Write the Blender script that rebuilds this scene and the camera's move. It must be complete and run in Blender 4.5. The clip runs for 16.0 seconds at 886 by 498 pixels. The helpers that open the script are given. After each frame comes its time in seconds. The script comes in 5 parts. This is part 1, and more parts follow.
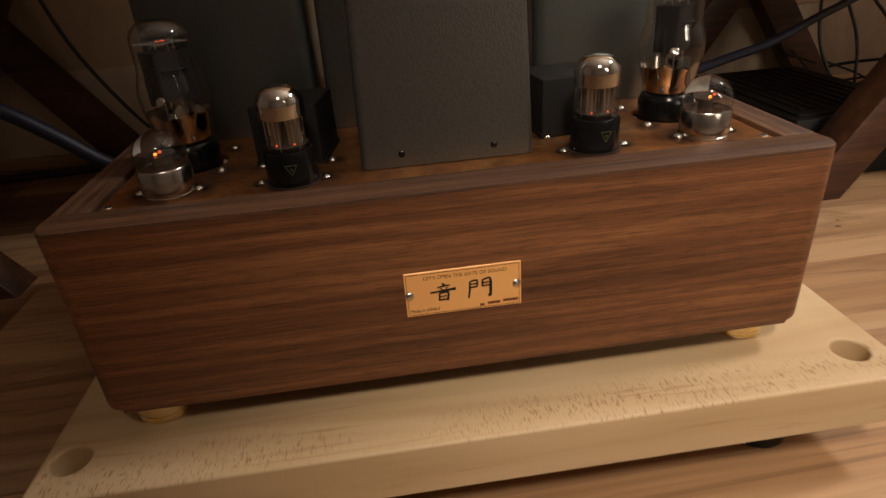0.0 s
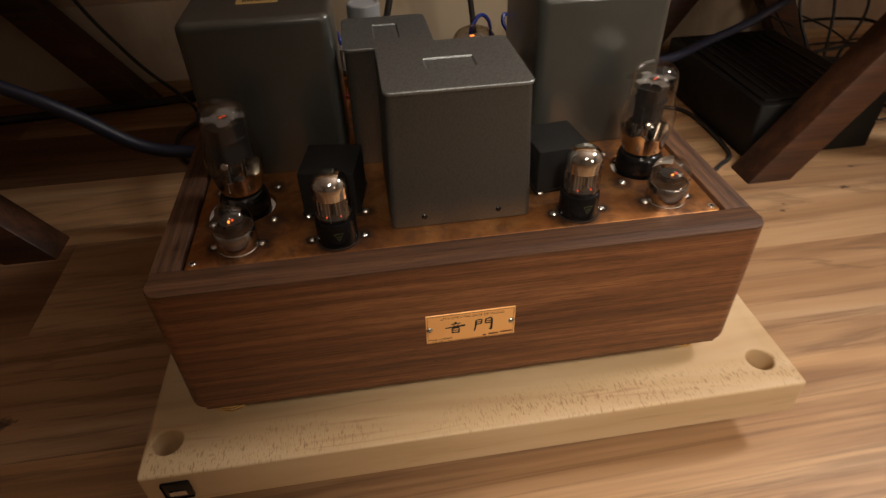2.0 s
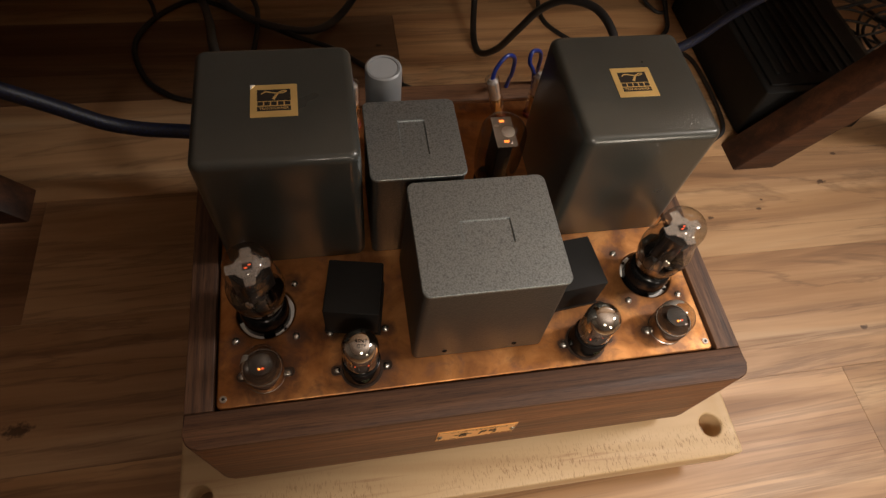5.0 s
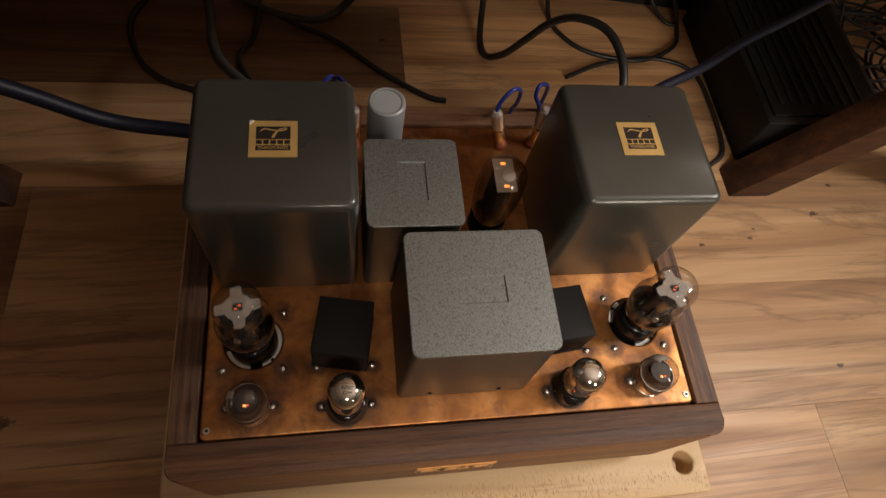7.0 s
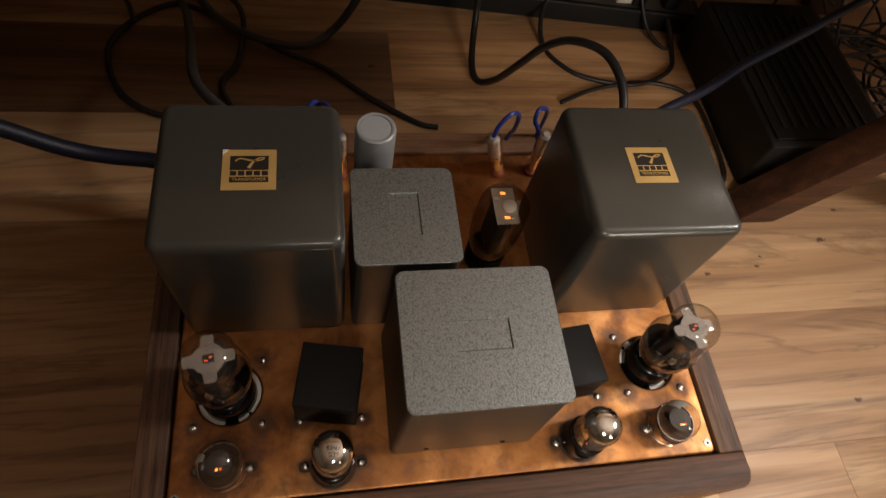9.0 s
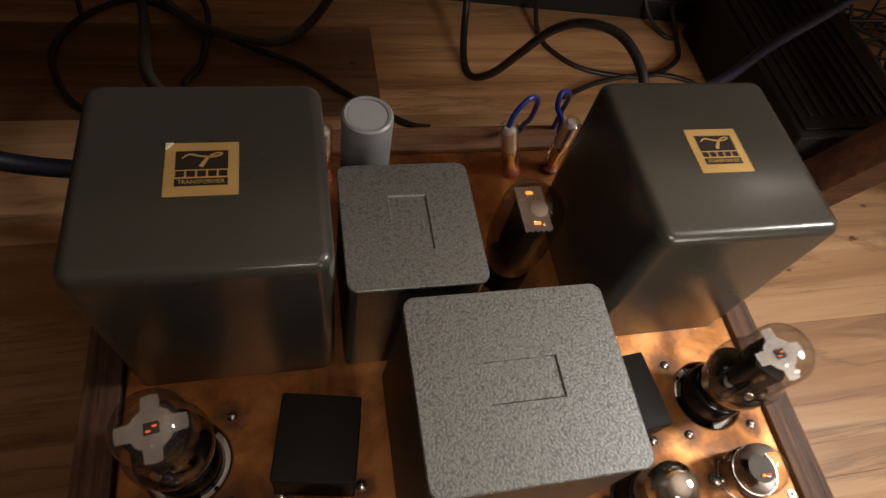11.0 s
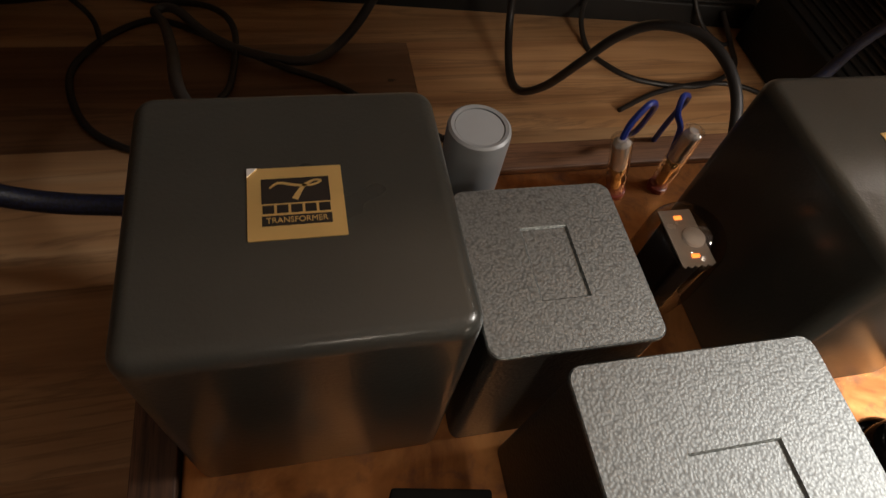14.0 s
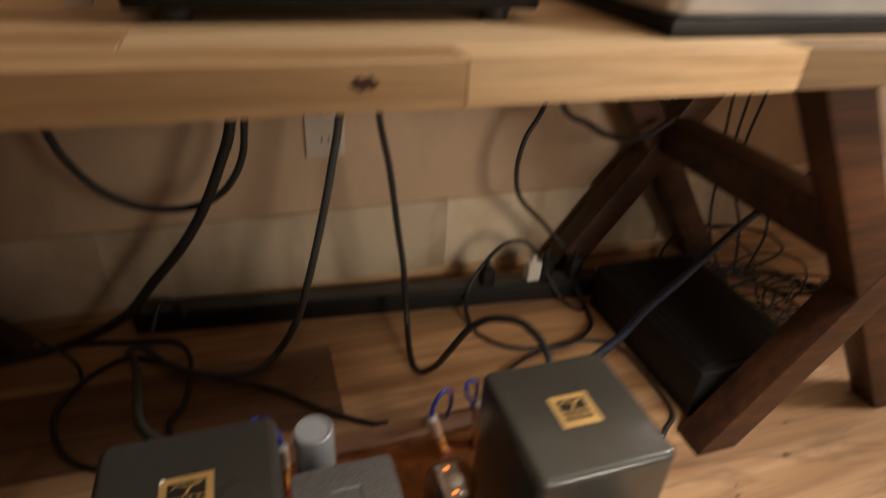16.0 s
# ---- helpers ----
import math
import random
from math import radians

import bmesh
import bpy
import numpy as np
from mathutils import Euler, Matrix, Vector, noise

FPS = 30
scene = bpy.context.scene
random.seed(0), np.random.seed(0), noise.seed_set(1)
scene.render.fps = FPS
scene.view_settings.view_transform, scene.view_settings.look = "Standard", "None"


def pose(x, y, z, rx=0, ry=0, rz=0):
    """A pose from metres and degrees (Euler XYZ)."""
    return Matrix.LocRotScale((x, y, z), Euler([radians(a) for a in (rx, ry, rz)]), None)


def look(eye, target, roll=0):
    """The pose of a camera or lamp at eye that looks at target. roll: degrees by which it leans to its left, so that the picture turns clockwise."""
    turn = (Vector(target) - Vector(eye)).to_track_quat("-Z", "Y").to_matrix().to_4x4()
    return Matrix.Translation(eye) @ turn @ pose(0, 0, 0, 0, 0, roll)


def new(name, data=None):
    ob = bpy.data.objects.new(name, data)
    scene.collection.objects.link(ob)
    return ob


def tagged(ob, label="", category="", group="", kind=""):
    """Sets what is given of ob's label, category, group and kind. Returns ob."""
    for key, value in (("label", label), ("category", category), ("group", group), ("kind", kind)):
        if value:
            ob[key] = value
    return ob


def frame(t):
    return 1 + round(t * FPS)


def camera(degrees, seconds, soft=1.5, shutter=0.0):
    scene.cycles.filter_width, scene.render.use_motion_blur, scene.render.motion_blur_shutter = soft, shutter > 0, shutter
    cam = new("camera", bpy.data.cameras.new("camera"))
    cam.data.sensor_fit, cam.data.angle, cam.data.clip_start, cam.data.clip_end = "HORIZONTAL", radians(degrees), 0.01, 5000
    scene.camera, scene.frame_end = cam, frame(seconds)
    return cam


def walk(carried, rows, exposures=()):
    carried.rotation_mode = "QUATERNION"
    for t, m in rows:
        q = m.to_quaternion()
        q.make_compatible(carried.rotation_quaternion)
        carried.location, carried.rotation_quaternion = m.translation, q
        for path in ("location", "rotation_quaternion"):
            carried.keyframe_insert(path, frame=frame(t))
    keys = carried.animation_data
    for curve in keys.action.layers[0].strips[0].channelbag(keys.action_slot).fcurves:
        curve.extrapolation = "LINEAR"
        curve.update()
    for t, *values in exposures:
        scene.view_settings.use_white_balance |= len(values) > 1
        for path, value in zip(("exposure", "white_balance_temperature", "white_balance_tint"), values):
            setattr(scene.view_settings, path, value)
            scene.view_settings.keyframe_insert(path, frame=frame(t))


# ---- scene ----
cam = camera(73.7, 16.0, soft=1.35, shutter=1.0)
PATH = [
    (0, (-0.041, -0.331, 0.378), (0.118, 1.432, -0.553), -4.5),
    (0.5, (-0.036, -0.313, 0.378), (0.102, 1.446, -0.565), -4.2),
    (1, (-0.038, -0.306, 0.389), (0.116, 1.437, -0.579), -3.3),
    (1.5, (-0.052, -0.323, 0.478), (0.139, 1.314, -0.655), -1.2),
    (2, (-0.066, -0.349, 0.537), (0.134, 1.198, -0.715), -1.9),
    (2.5, (-0.047, -0.338, 0.574), (0.19, 1.143, -0.749), -1.3),
    (3, (-0.057, -0.305, 0.622), (0.178, 1.067, -0.815), 0.5),
    (3.5, (-0.081, -0.253, 0.669), (0.169, 1.045, -0.831), 3.1),
    (4, (-0.1, -0.218, 0.696), (0.168, 1.001, -0.866), 4.7),
    (4.2, (-0.1, -0.191, 0.712), (0.179, 0.959, -0.9), 6.0),
    (6.3, (-0.105, -0.09, 0.754), (0.228, 0.829, -0.991), 14.3),
    (6.5, (-0.104, -0.079, 0.761), (0.231, 0.846, -0.981), 15.5),
    (7, (-0.102, -0.066, 0.767), (0.238, 0.801, -1.003), 17.5),
    (7.5, (-0.1, -0.047, 0.764), (0.242, 0.837, -0.997), 16.8),
    (8, (-0.097, -0.039, 0.753), (0.244, 0.828, -1.017), 16.9),
    (8.5, (-0.094, -0.035, 0.744), (0.271, 0.851, -1.011), 17.6),
    (9, (-0.097, -0.037, 0.73), (0.274, 0.906, -0.994), 16.8),
    (9.2, (-0.097, -0.034, 0.723), (0.277, 0.928, -0.99), 16.0),
    (11.3, (-0.098, 0.024, 0.627), (0.335, 0.993, -1.068), 16.9),
    (11.5, (-0.098, 0.029, 0.619), (0.311, 0.999, -1.082), 15.5),
    (12, (-0.106, 0.047, 0.609), (0.307, 1.023, -1.087), 15.0),
    (12.5, (-0.118, 0.059, 0.593), (0.304, 1.033, -1.102), 15.8),
    (13, (-0.129, 0.072, 0.585), (0.307, 1.054, -1.102), 15.8),
    (13.5, (-0.139, 0.075, 0.575), (0.296, 1.075, -1.101), 15.4),
    (14, (-0.145, 0.076, 0.571), (0.275, 1.112, -1.087), 13.6),
    (14.5, (-0.143, 0.067, 0.593), (0.302, 1.16, -1.022), 11.8),
    (15, (-0.134, 0.034, 0.639), (0.337, 1.309, -0.828), 7.2),
    (15.5, (-0.113, -0.014, 0.7), (0.394, 1.482, -0.528), 4.1),
    (15.7, (-0.101, -0.039, 0.718), (0.435, 1.504, -0.435), 3.9),
    (16, (-0.078, -0.077, 0.752), (0.49, 1.535, -0.287), 3.4),
]
walk(cam, [(t, look(eye, target, roll)) for t, eye, target, roll in PATH], [(0, 0.0), (14.8, 0.0), (15.5, 0.20), (16, 0.36)])

scene.view_settings.exposure = 0.0

# ---------- world and light ----------
world = bpy.data.worlds.new("world")
scene.world = world
world.use_nodes = True
world.node_tree.nodes["Background"].inputs[0].default_value = (1.0, 0.75, 0.5, 1)
world.node_tree.nodes["Background"].inputs[1].default_value = 0.01


def lamp(name, kind, eye, target, watts, colour, size, cone=90):
    data = bpy.data.lights.new(name, kind)
    data.energy, data.color = watts, colour
    if kind == "AREA":
        data.shape, data.size = "DISK", size
    else:
        data.shadow_soft_size = size
    if kind == "SPOT":
        data.spot_size, data.spot_blend = radians(cone), 1.0
    ob = new(name, data)
    ob.matrix_world = look(eye, target)
    return ob


lamp("standing_lamp", "POINT", (1.20, 0.08, 1.36), (0.5, 0.16, 0), 43.0, (1.0, 0.92, 0.86), 0.13)
lamp("floor_lamp", "SPOT", (0.0, -1.00, 1.50), (0.25, -0.06, 0.10), 79.0, (1.0, 0.86, 0.72), 0.12, 36)
# Unseen fill spot added to brighten the wall and floor under the desk.
lamp("low_lamp", "SPOT", (0.85, -0.95, 0.85), (0.31, 0.95, 0.22), 62.0, (1.0, 0.86, 0.71), 0.30, 42)


# ---------- node helpers ----------
class Mat:
    def __init__(self, name, rough=0.5, metal=0.0, colour=(0.5, 0.5, 0.5)):
        self.m = bpy.data.materials.new(name)
        self.m.use_nodes = True
        self.t = self.m.node_tree
        self.b = self.t.nodes["Principled BSDF"]
        self.b.inputs["Base Color"].default_value = (*colour, 1)
        self.b.inputs["Roughness"].default_value = rough
        self.b.inputs["Metallic"].default_value = metal
        self.m.diffuse_color = (*colour, 1)

    def n(self, kind, operation="", blend_type="", data_type="", feature=""):
        node = self.t.nodes.new(kind)
        if operation:
            node.operation = operation
        if data_type:
            node.data_type = data_type
        if blend_type:
            node.blend_type = blend_type
        if feature:
            node.feature = feature
        return node

    def link(self, a, b):
        self.t.links.new(a, b)

    def coords(self, scale=(1, 1, 1), turn=(0, 0, 0), jitter=True, world=False):
        if world:
            src = self.n("ShaderNodeNewGeometry").outputs["Position"]
        else:
            src = self.n("ShaderNodeTexCoord").outputs["Object"]
        if jitter:
            info = self.n("ShaderNodeObjectInfo")
            mul = self.n("ShaderNodeVectorMath", operation="SCALE")
            mul.inputs[0].default_value = (7.3, 5.1, 3.7)
            self.link(info.outputs["Random"], mul.inputs["Scale"])
            add = self.n("ShaderNodeVectorMath", operation="ADD")
            self.link(src, add.inputs[0])
            self.link(mul.outputs[0], add.inputs[1])
            src = add.outputs[0]
        mp = self.n("ShaderNodeMapping")
        mp.inputs["Scale"].default_value = scale
        mp.inputs["Rotation"].default_value = turn
        self.link(src, mp.inputs["Vector"])
        return mp.outputs[0]

    def noise(self, vec, scale, detail=4.0, rough=0.55, distort=0.0):
        node = self.n("ShaderNodeTexNoise")
        self.link(vec, node.inputs["Vector"])
        node.inputs["Scale"].default_value = scale
        node.inputs["Detail"].default_value = detail
        node.inputs["Roughness"].default_value = rough
        node.inputs["Distortion"].default_value = distort
        return node.outputs["Fac"]

    def ramp(self, fac, stops):
        node = self.n("ShaderNodeValToRGB")
        el = node.color_ramp.elements
        while len(el) < len(stops):
            el.new(0.5)
        for e, (p, c) in zip(el, stops):
            e.position = p
            e.color = (*c, 1) if isinstance(c, tuple) else (c, c, c, 1)
        self.link(fac, node.inputs["Fac"])
        return node.outputs["Color"]

    def mix(self, fac, a, b, mode="MIX"):
        node = self.n("ShaderNodeMix", data_type="RGBA", blend_type=mode)
        for socket, value in ((node.inputs[0], fac), (node.inputs[6], a), (node.inputs[7], b)):
            if isinstance(value, tuple):
                socket.default_value = (*value, 1)
            elif isinstance(value, (int, float)):
                socket.default_value = value
            else:
                self.link(value, socket)
        return node.outputs[2]

    def base(self, socket):
        self.link(socket, self.b.inputs["Base Color"])
        return self

    def rough(self, socket):
        self.link(socket, self.b.inputs["Roughness"])
        return self

    def bump(self, height, strength=0.3, dist=0.001):
        node = self.n("ShaderNodeBump")
        node.inputs["Strength"].default_value = strength
        node.inputs["Distance"].default_value = dist
        self.link(height, node.inputs["Height"])
        self.link(node.outputs[0], self.b.inputs["Normal"])
        return self


# ---------- materials ----------
def wood(name, dark, mid, light, turn=0.0, bands=18.0, stretch=0.06, rough=0.45, pores=0.5, distort=1.2, rings=0.0):
    """Grain along the object's x axis; with a turn, along its y axis."""
    m = Mat(name, rough, 0, mid)

    def along(k):
        return m.coords((1, k, 1) if turn else (k, 1, 1))

    broad = m.noise(along(stretch * 1.6), bands * 0.45, 3, 0.5, distort)
    lines = m.noise(along(stretch * 0.9), bands * 2.4, 6, 0.65, distort * 0.8)
    if rings:
        wave = m.n("ShaderNodeTexWave")
        wave.bands_direction = "Z" if not turn else "X"
        m.link(along(0.05), wave.inputs["Vector"])
        for socket, value in (("Scale", rings), ("Distortion", 16.0), ("Detail", 5.0), ("Detail Scale", 0.22), ("Detail Roughness", 0.6)):
            wave.inputs[socket].default_value = value
        lines = m.mix(0.32, lines, m.ramp(wave.outputs["Fac"], [(0.05, 0.30), (0.55, 0.62), (0.95, 0.68)]))
    both = m.mix(0.55, m.ramp(broad, [(0.3, 0.0), (0.7, 1.0)]), m.ramp(lines, [(0.3, 0.0), (0.7, 1.0)]))
    fine = m.noise(along(stretch * 0.9), bands * 16, 3, 0.6, 0.2)
    col = m.ramp(both, [(0.22, dark), (0.50, mid), (0.78, light)])
    streak = m.ramp(fine, [(0.36, 0.55), (0.56, 1.0)])
    col = m.mix(pores, col, streak, "MULTIPLY")
    if rings:
        dash = m.noise(m.coords((1, 0.055, 1) if turn else (0.055, 1, 1)), 1150, 2, 0.5, 0.15)
        col = m.mix(m.ramp(dash, [(0.53, 0.0), (0.64, 0.46)]), col, m.mix(1.0, col, (0.30, 0.27, 0.25), "MULTIPLY"))
    col = m.mix(1.0, col, m.n("ShaderNodeObjectInfo").outputs["Color"], "MULTIPLY")
    m.base(col)
    m.rough(m.ramp(fine, [(0.3, min(1, rough + 0.15)), (0.7, rough)]))
    m.bump(fine, 0.18, 0.0006)
    return m.m


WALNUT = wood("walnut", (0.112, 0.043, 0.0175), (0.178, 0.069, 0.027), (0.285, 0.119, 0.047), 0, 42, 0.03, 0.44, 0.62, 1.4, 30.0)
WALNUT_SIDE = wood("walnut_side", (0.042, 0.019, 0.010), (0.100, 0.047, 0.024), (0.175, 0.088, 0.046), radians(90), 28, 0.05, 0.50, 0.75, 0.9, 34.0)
WALNUT_RAIL = wood("walnut_rail", (0.048, 0.020, 0.0095), (0.105, 0.047, 0.022), (0.18, 0.086, 0.042), 0, 40, 0.03, 0.50, 0.70, 1.2, 26.0)
TRESTLE = wood("stained_pine", (0.024, 0.009, 0.004), (0.054, 0.0195, 0.0075), (0.098, 0.036, 0.0135), 0, 22, 0.06, 0.42, 0.4, 0.8)
SHELF_WOOD = wood("pale_pine", (0.42, 0.26, 0.125), (0.63, 0.43, 0.23), (0.78, 0.59, 0.36), 0, 14, 0.05, 0.5, 0.3, 1.0)


def maple():
    m = Mat("maple", 0.5, 0, (0.6, 0.45, 0.27))
    v = m.coords((0.12, 1, 1), jitter=False)
    broad = m.noise(v, 16, 4, 0.5, 0.8)
    col = m.ramp(broad, [(0.25, (0.44, 0.285, 0.145)), (0.5, (0.57, 0.405, 0.225)), (0.75, (0.66, 0.50, 0.31))])
    # ray fleck: short cross-grain marks gathered in a band along the front edge
    fleck = m.noise(m.coords((1.0, 0.22, 0.22), jitter=False), 820, 2, 0.5, 0.25)
    where = m.noise(m.coords((0.22, 1.6, 1), jitter=False), 24, 2, 0.5)
    sep = m.n("ShaderNodeSeparateXYZ")
    m.link(m.n("ShaderNodeTexCoord").outputs["Object"], sep.inputs[0])
    near = m.n("ShaderNodeMath", operation="MULTIPLY_ADD")
    m.link(sep.outputs["Y"], near.inputs[0])
    near.inputs[1].default_value = 10.0
    near.inputs[2].default_value = 0.5
    band = m.ramp(near.outputs[0], [(0.02, 0.9), (0.30, 0.8), (0.44, 0.0)])
    mask = m.mix(1.0, m.ramp(fleck, [(0.56, 0.0), (0.66, 1.0)]), m.ramp(where, [(0.42, 0.1), (0.58, 1.0)]), "MULTIPLY")
    mask = m.mix(1.0, mask, band, "MULTIPLY")
    upper = m.n("ShaderNodeMath", operation="MULTIPLY")
    m.link(sep.outputs["Z"], upper.inputs[0])
    upper.inputs[1].default_value = 20.0
    mask = m.mix(1.0, mask, m.ramp(upper.outputs[0], [(0.76, 0.0), (0.80, 1.0)]), "MULTIPLY")
    col = m.mix(mask, col, m.mix(1.0, col, (0.54, 0.46, 0.38), "MULTIPLY"))
    vein = m.noise(m.coords((0.07, 1, 1), jitter=False), 46, 3, 0.55, 2.0)
    col = m.mix(m.ramp(vein, [(0.60, 0.0), (0.72, 0.65)]), col, (0.36, 0.20, 0.10))
    m.base(col)
    m.bump(fleck, 0.2, 0.0004)
    return m.m


MAPLE = maple()


def plank_material():
    m = Mat("laminate_plank", 0.42, 0, (0.4, 0.25, 0.14))
    info = m.n("ShaderNodeObjectInfo")
    v = m.coords((0.10, 1, 1))
    broad = m.noise(v, 9, 4, 0.55, 1.6)
    mid = m.noise(m.coords((0.06, 1, 1)), 13, 5, 0.62, 1.8)
    fine = m.noise(m.coords((0.02, 1, 1)), 220, 3, 0.6)
    col = m.ramp(broad, [(0.25, (0.26, 0.15, 0.08)), (0.42, (0.44, 0.26, 0.13)), (0.58, (0.56, 0.36, 0.195)), (0.75, (0.63, 0.445, 0.27))])
    col = m.mix(m.ramp(mid, [(0.47, 0.0), (0.67, 0.78)]), col, (0.235, 0.125, 0.062))
    col = m.mix(0.16, col, m.ramp(fine, [(0.35, 0.5), (0.6, 1.0)]), "MULTIPLY")
    cracks = m.noise(m.coords((0.07, 1, 1)), 6.5, 6, 0.62, 2.4)
    col = m.mix(m.ramp(cracks, [(0.470, 0.0), (0.5, 0.42), (0.525, 0.0)]), col, (0.13, 0.075, 0.045))
    # knots with a shape of their own, here and there on the boards
    pos = m.n("ShaderNodeNewGeometry").outputs["Position"]
    total = None
    for x, y, r in ((0.682, 0.356, 0.010), (0.548, 0.313, 0.0065), (0.560, 0.330, 0.004), (0.460, 0.304, 0.007), (-0.500, 0.100, 0.019),
                    (0.735, 0.412, 0.007), (0.62, 0.10, 0.007), (0.10, -0.10, 0.010), (0.02, -0.085, 0.006), (-0.02, 0.72, 0.008)):
        sub = m.n("ShaderNodeVectorMath", operation="SUBTRACT")
        m.link(pos, sub.inputs[0])
        sub.inputs[1].default_value = (x, y, 0)
        mul = m.n("ShaderNodeVectorMath", operation="MULTIPLY")
        m.link(sub.outputs[0], mul.inputs[0])
        mul.inputs[1].default_value = (0.5 / r, 1.0 / r, 0)
        ln = m.n("ShaderNodeVectorMath", operation="LENGTH")
        m.link(mul.outputs[0], ln.inputs[0])
        if total is None:
            total = ln.outputs["Value"]
        else:
            mn = m.n("ShaderNodeMath", operation="MINIMUM")
            m.link(total, mn.inputs[0])
            m.link(ln.outputs["Value"], mn.inputs[1])
            total = mn.outputs[0]
    add = m.n("ShaderNodeMath", operation="ADD")
    m.link(total, add.inputs[0])
    m.link(m.noise(pos, 150, 3, 0.6), add.inputs[1])
    col = m.mix(m.ramp(add.outputs[0], [(0.75, 0.85), (0.99, 0.0)]), col, (0.06, 0.032, 0.02))
    col = m.mix(1.0, col, info.outputs["Color"], "MULTIPLY")
    m.base(col)
    m.rough(m.ramp(mid, [(0.3, 0.36), (0.7, 0.5)]))
    m.bump(fine, 0.12, 0.0005)
    return m.m


PLANK = plank_material()


PLATE_Z = 0.244


def copper():
    m = Mat("aged_copper", 0.3, 1.0, (0.80, 0.40, 0.17))
    v = m.coords((1, 1, 1), jitter=False)
    cloud = m.noise(v, 20, 5, 0.6, 0.6)
    brush = m.noise(m.coords((0.03, 1, 1), jitter=False), 500, 2, 0.5)
    col = m.ramp(cloud, [(0.30, (0.225, 0.097, 0.040)), (0.50, (0.47, 0.211, 0.075)), (0.70, (0.66, 0.337, 0.126))])
    stain = m.noise(v, 55, 4, 0.65, 0.4)
    col = m.mix(m.ramp(stain, [(0.52, 0.0), (0.74, 0.8)]), col, (0.19, 0.10, 0.07))
    # heat bloom round the screws and sockets
    pos = m.n("ShaderNodeTexCoord").outputs["Object"]
    fold = m.n("ShaderNodeVectorMath", operation="ABSOLUTE")
    m.link(pos, fold.inputs[0])
    near = None
    for x, y, r in ((0.155, 0.130, 0.008), (0.155, 0.0785, 0.009), (0.206, 0.0795, 0.008), (0.206, 0.130, 0.008), (0.161, 0.046, 0.008), (0.201, 0.0475, 0.007), (0.181, 0.047, 0.024), (0.122, 0.0435, 0.007),
                    (0.080, 0.0425, 0.007), (0.101, 0.043, 0.021), (0.126, 0.078, 0.007), (0.0775, 0.077, 0.007)):
        gap = m.n("ShaderNodeVectorMath", operation="DISTANCE")
        m.link(fold.outputs[0], gap.inputs[0])
        gap.inputs[1].default_value = (x, y, PLATE_Z)
        part_ = m.n("ShaderNodeMath", operation="DIVIDE")
        m.link(gap.outputs["Value"], part_.inputs[0])
        part_.inputs[1].default_value = r * 1.8
        if near is None:
            near = part_.outputs[0]
        else:
            least = m.n("ShaderNodeMath", operation="MINIMUM")
            m.link(near, least.inputs[0])
            m.link(part_.outputs[0], least.inputs[1])
            near = least.outputs[0]
    ragged = m.n("ShaderNodeMath", operation="MULTIPLY_ADD")
    m.link(m.noise(v, 90, 4, 0.6, 0.5), ragged.inputs[0])
    ragged.inputs[1].default_value = 1.1
    ragged.inputs[2].default_value = -0.55
    total = m.n("ShaderNodeMath", operation="ADD")
    m.link(near, total.inputs[0])
    m.link(ragged.outputs[0], total.inputs[1])
    col = m.mix(m.ramp(total.outputs[0], [(0.35, 0.8), (0.85, 0.0)]), col, (0.13, 0.075, 0.055))
    m.base(col)
    m.rough(m.ramp(cloud, [(0.3, 0.56), (0.7, 0.40)]))
    m.bump(brush, 0.08, 0.0003)
    return m.m


COPPER = copper()


def hammered(name, colour, scale, strength, rough, metal=0.7, deep=0.58):
    m = Mat(name, rough, metal, colour)
    v = m.coords((1, 1, 1))
    wob = m.n("ShaderNodeVectorMath", operation="ADD")
    noise_node = m.n("ShaderNodeTexNoise")
    m.link(v, noise_node.inputs["Vector"])
    noise_node.inputs["Scale"].default_value = scale * 0.9
    sc = m.n("ShaderNodeVectorMath", operation="SCALE")
    m.link(noise_node.outputs["Color"], sc.inputs[0])
    sc.inputs["Scale"].default_value = 0.35 / scale
    m.link(v, wob.inputs[0])
    m.link(sc.outputs[0], wob.inputs[1])
    vor = m.n("ShaderNodeTexVoronoi", feature="SMOOTH_F1")
    m.link(wob.outputs[0], vor.inputs["Vector"])
    vor.inputs["Scale"].default_value = scale
    cell = vor.outputs["Distance"]
    dark = tuple(c * deep for c in colour)
    m.base(m.ramp(cell, [(0.25, colour), (0.75, dark)]))
    inv = m.ramp(cell, [(0.1, 1.0), (0.75, 0.0)])
    m.bump(inv, strength, 0.0012)
    return m.m


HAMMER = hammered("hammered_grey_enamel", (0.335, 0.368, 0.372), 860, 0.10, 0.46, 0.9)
# HAMMER's enamel darkened, with the shade of the box sides in its colour.
HAMMER_SHADED = hammered("grey_enamel_shaded_side", (0.104, 0.101, 0.091), 640, 0.16, 0.42, 0.6, 0.84)


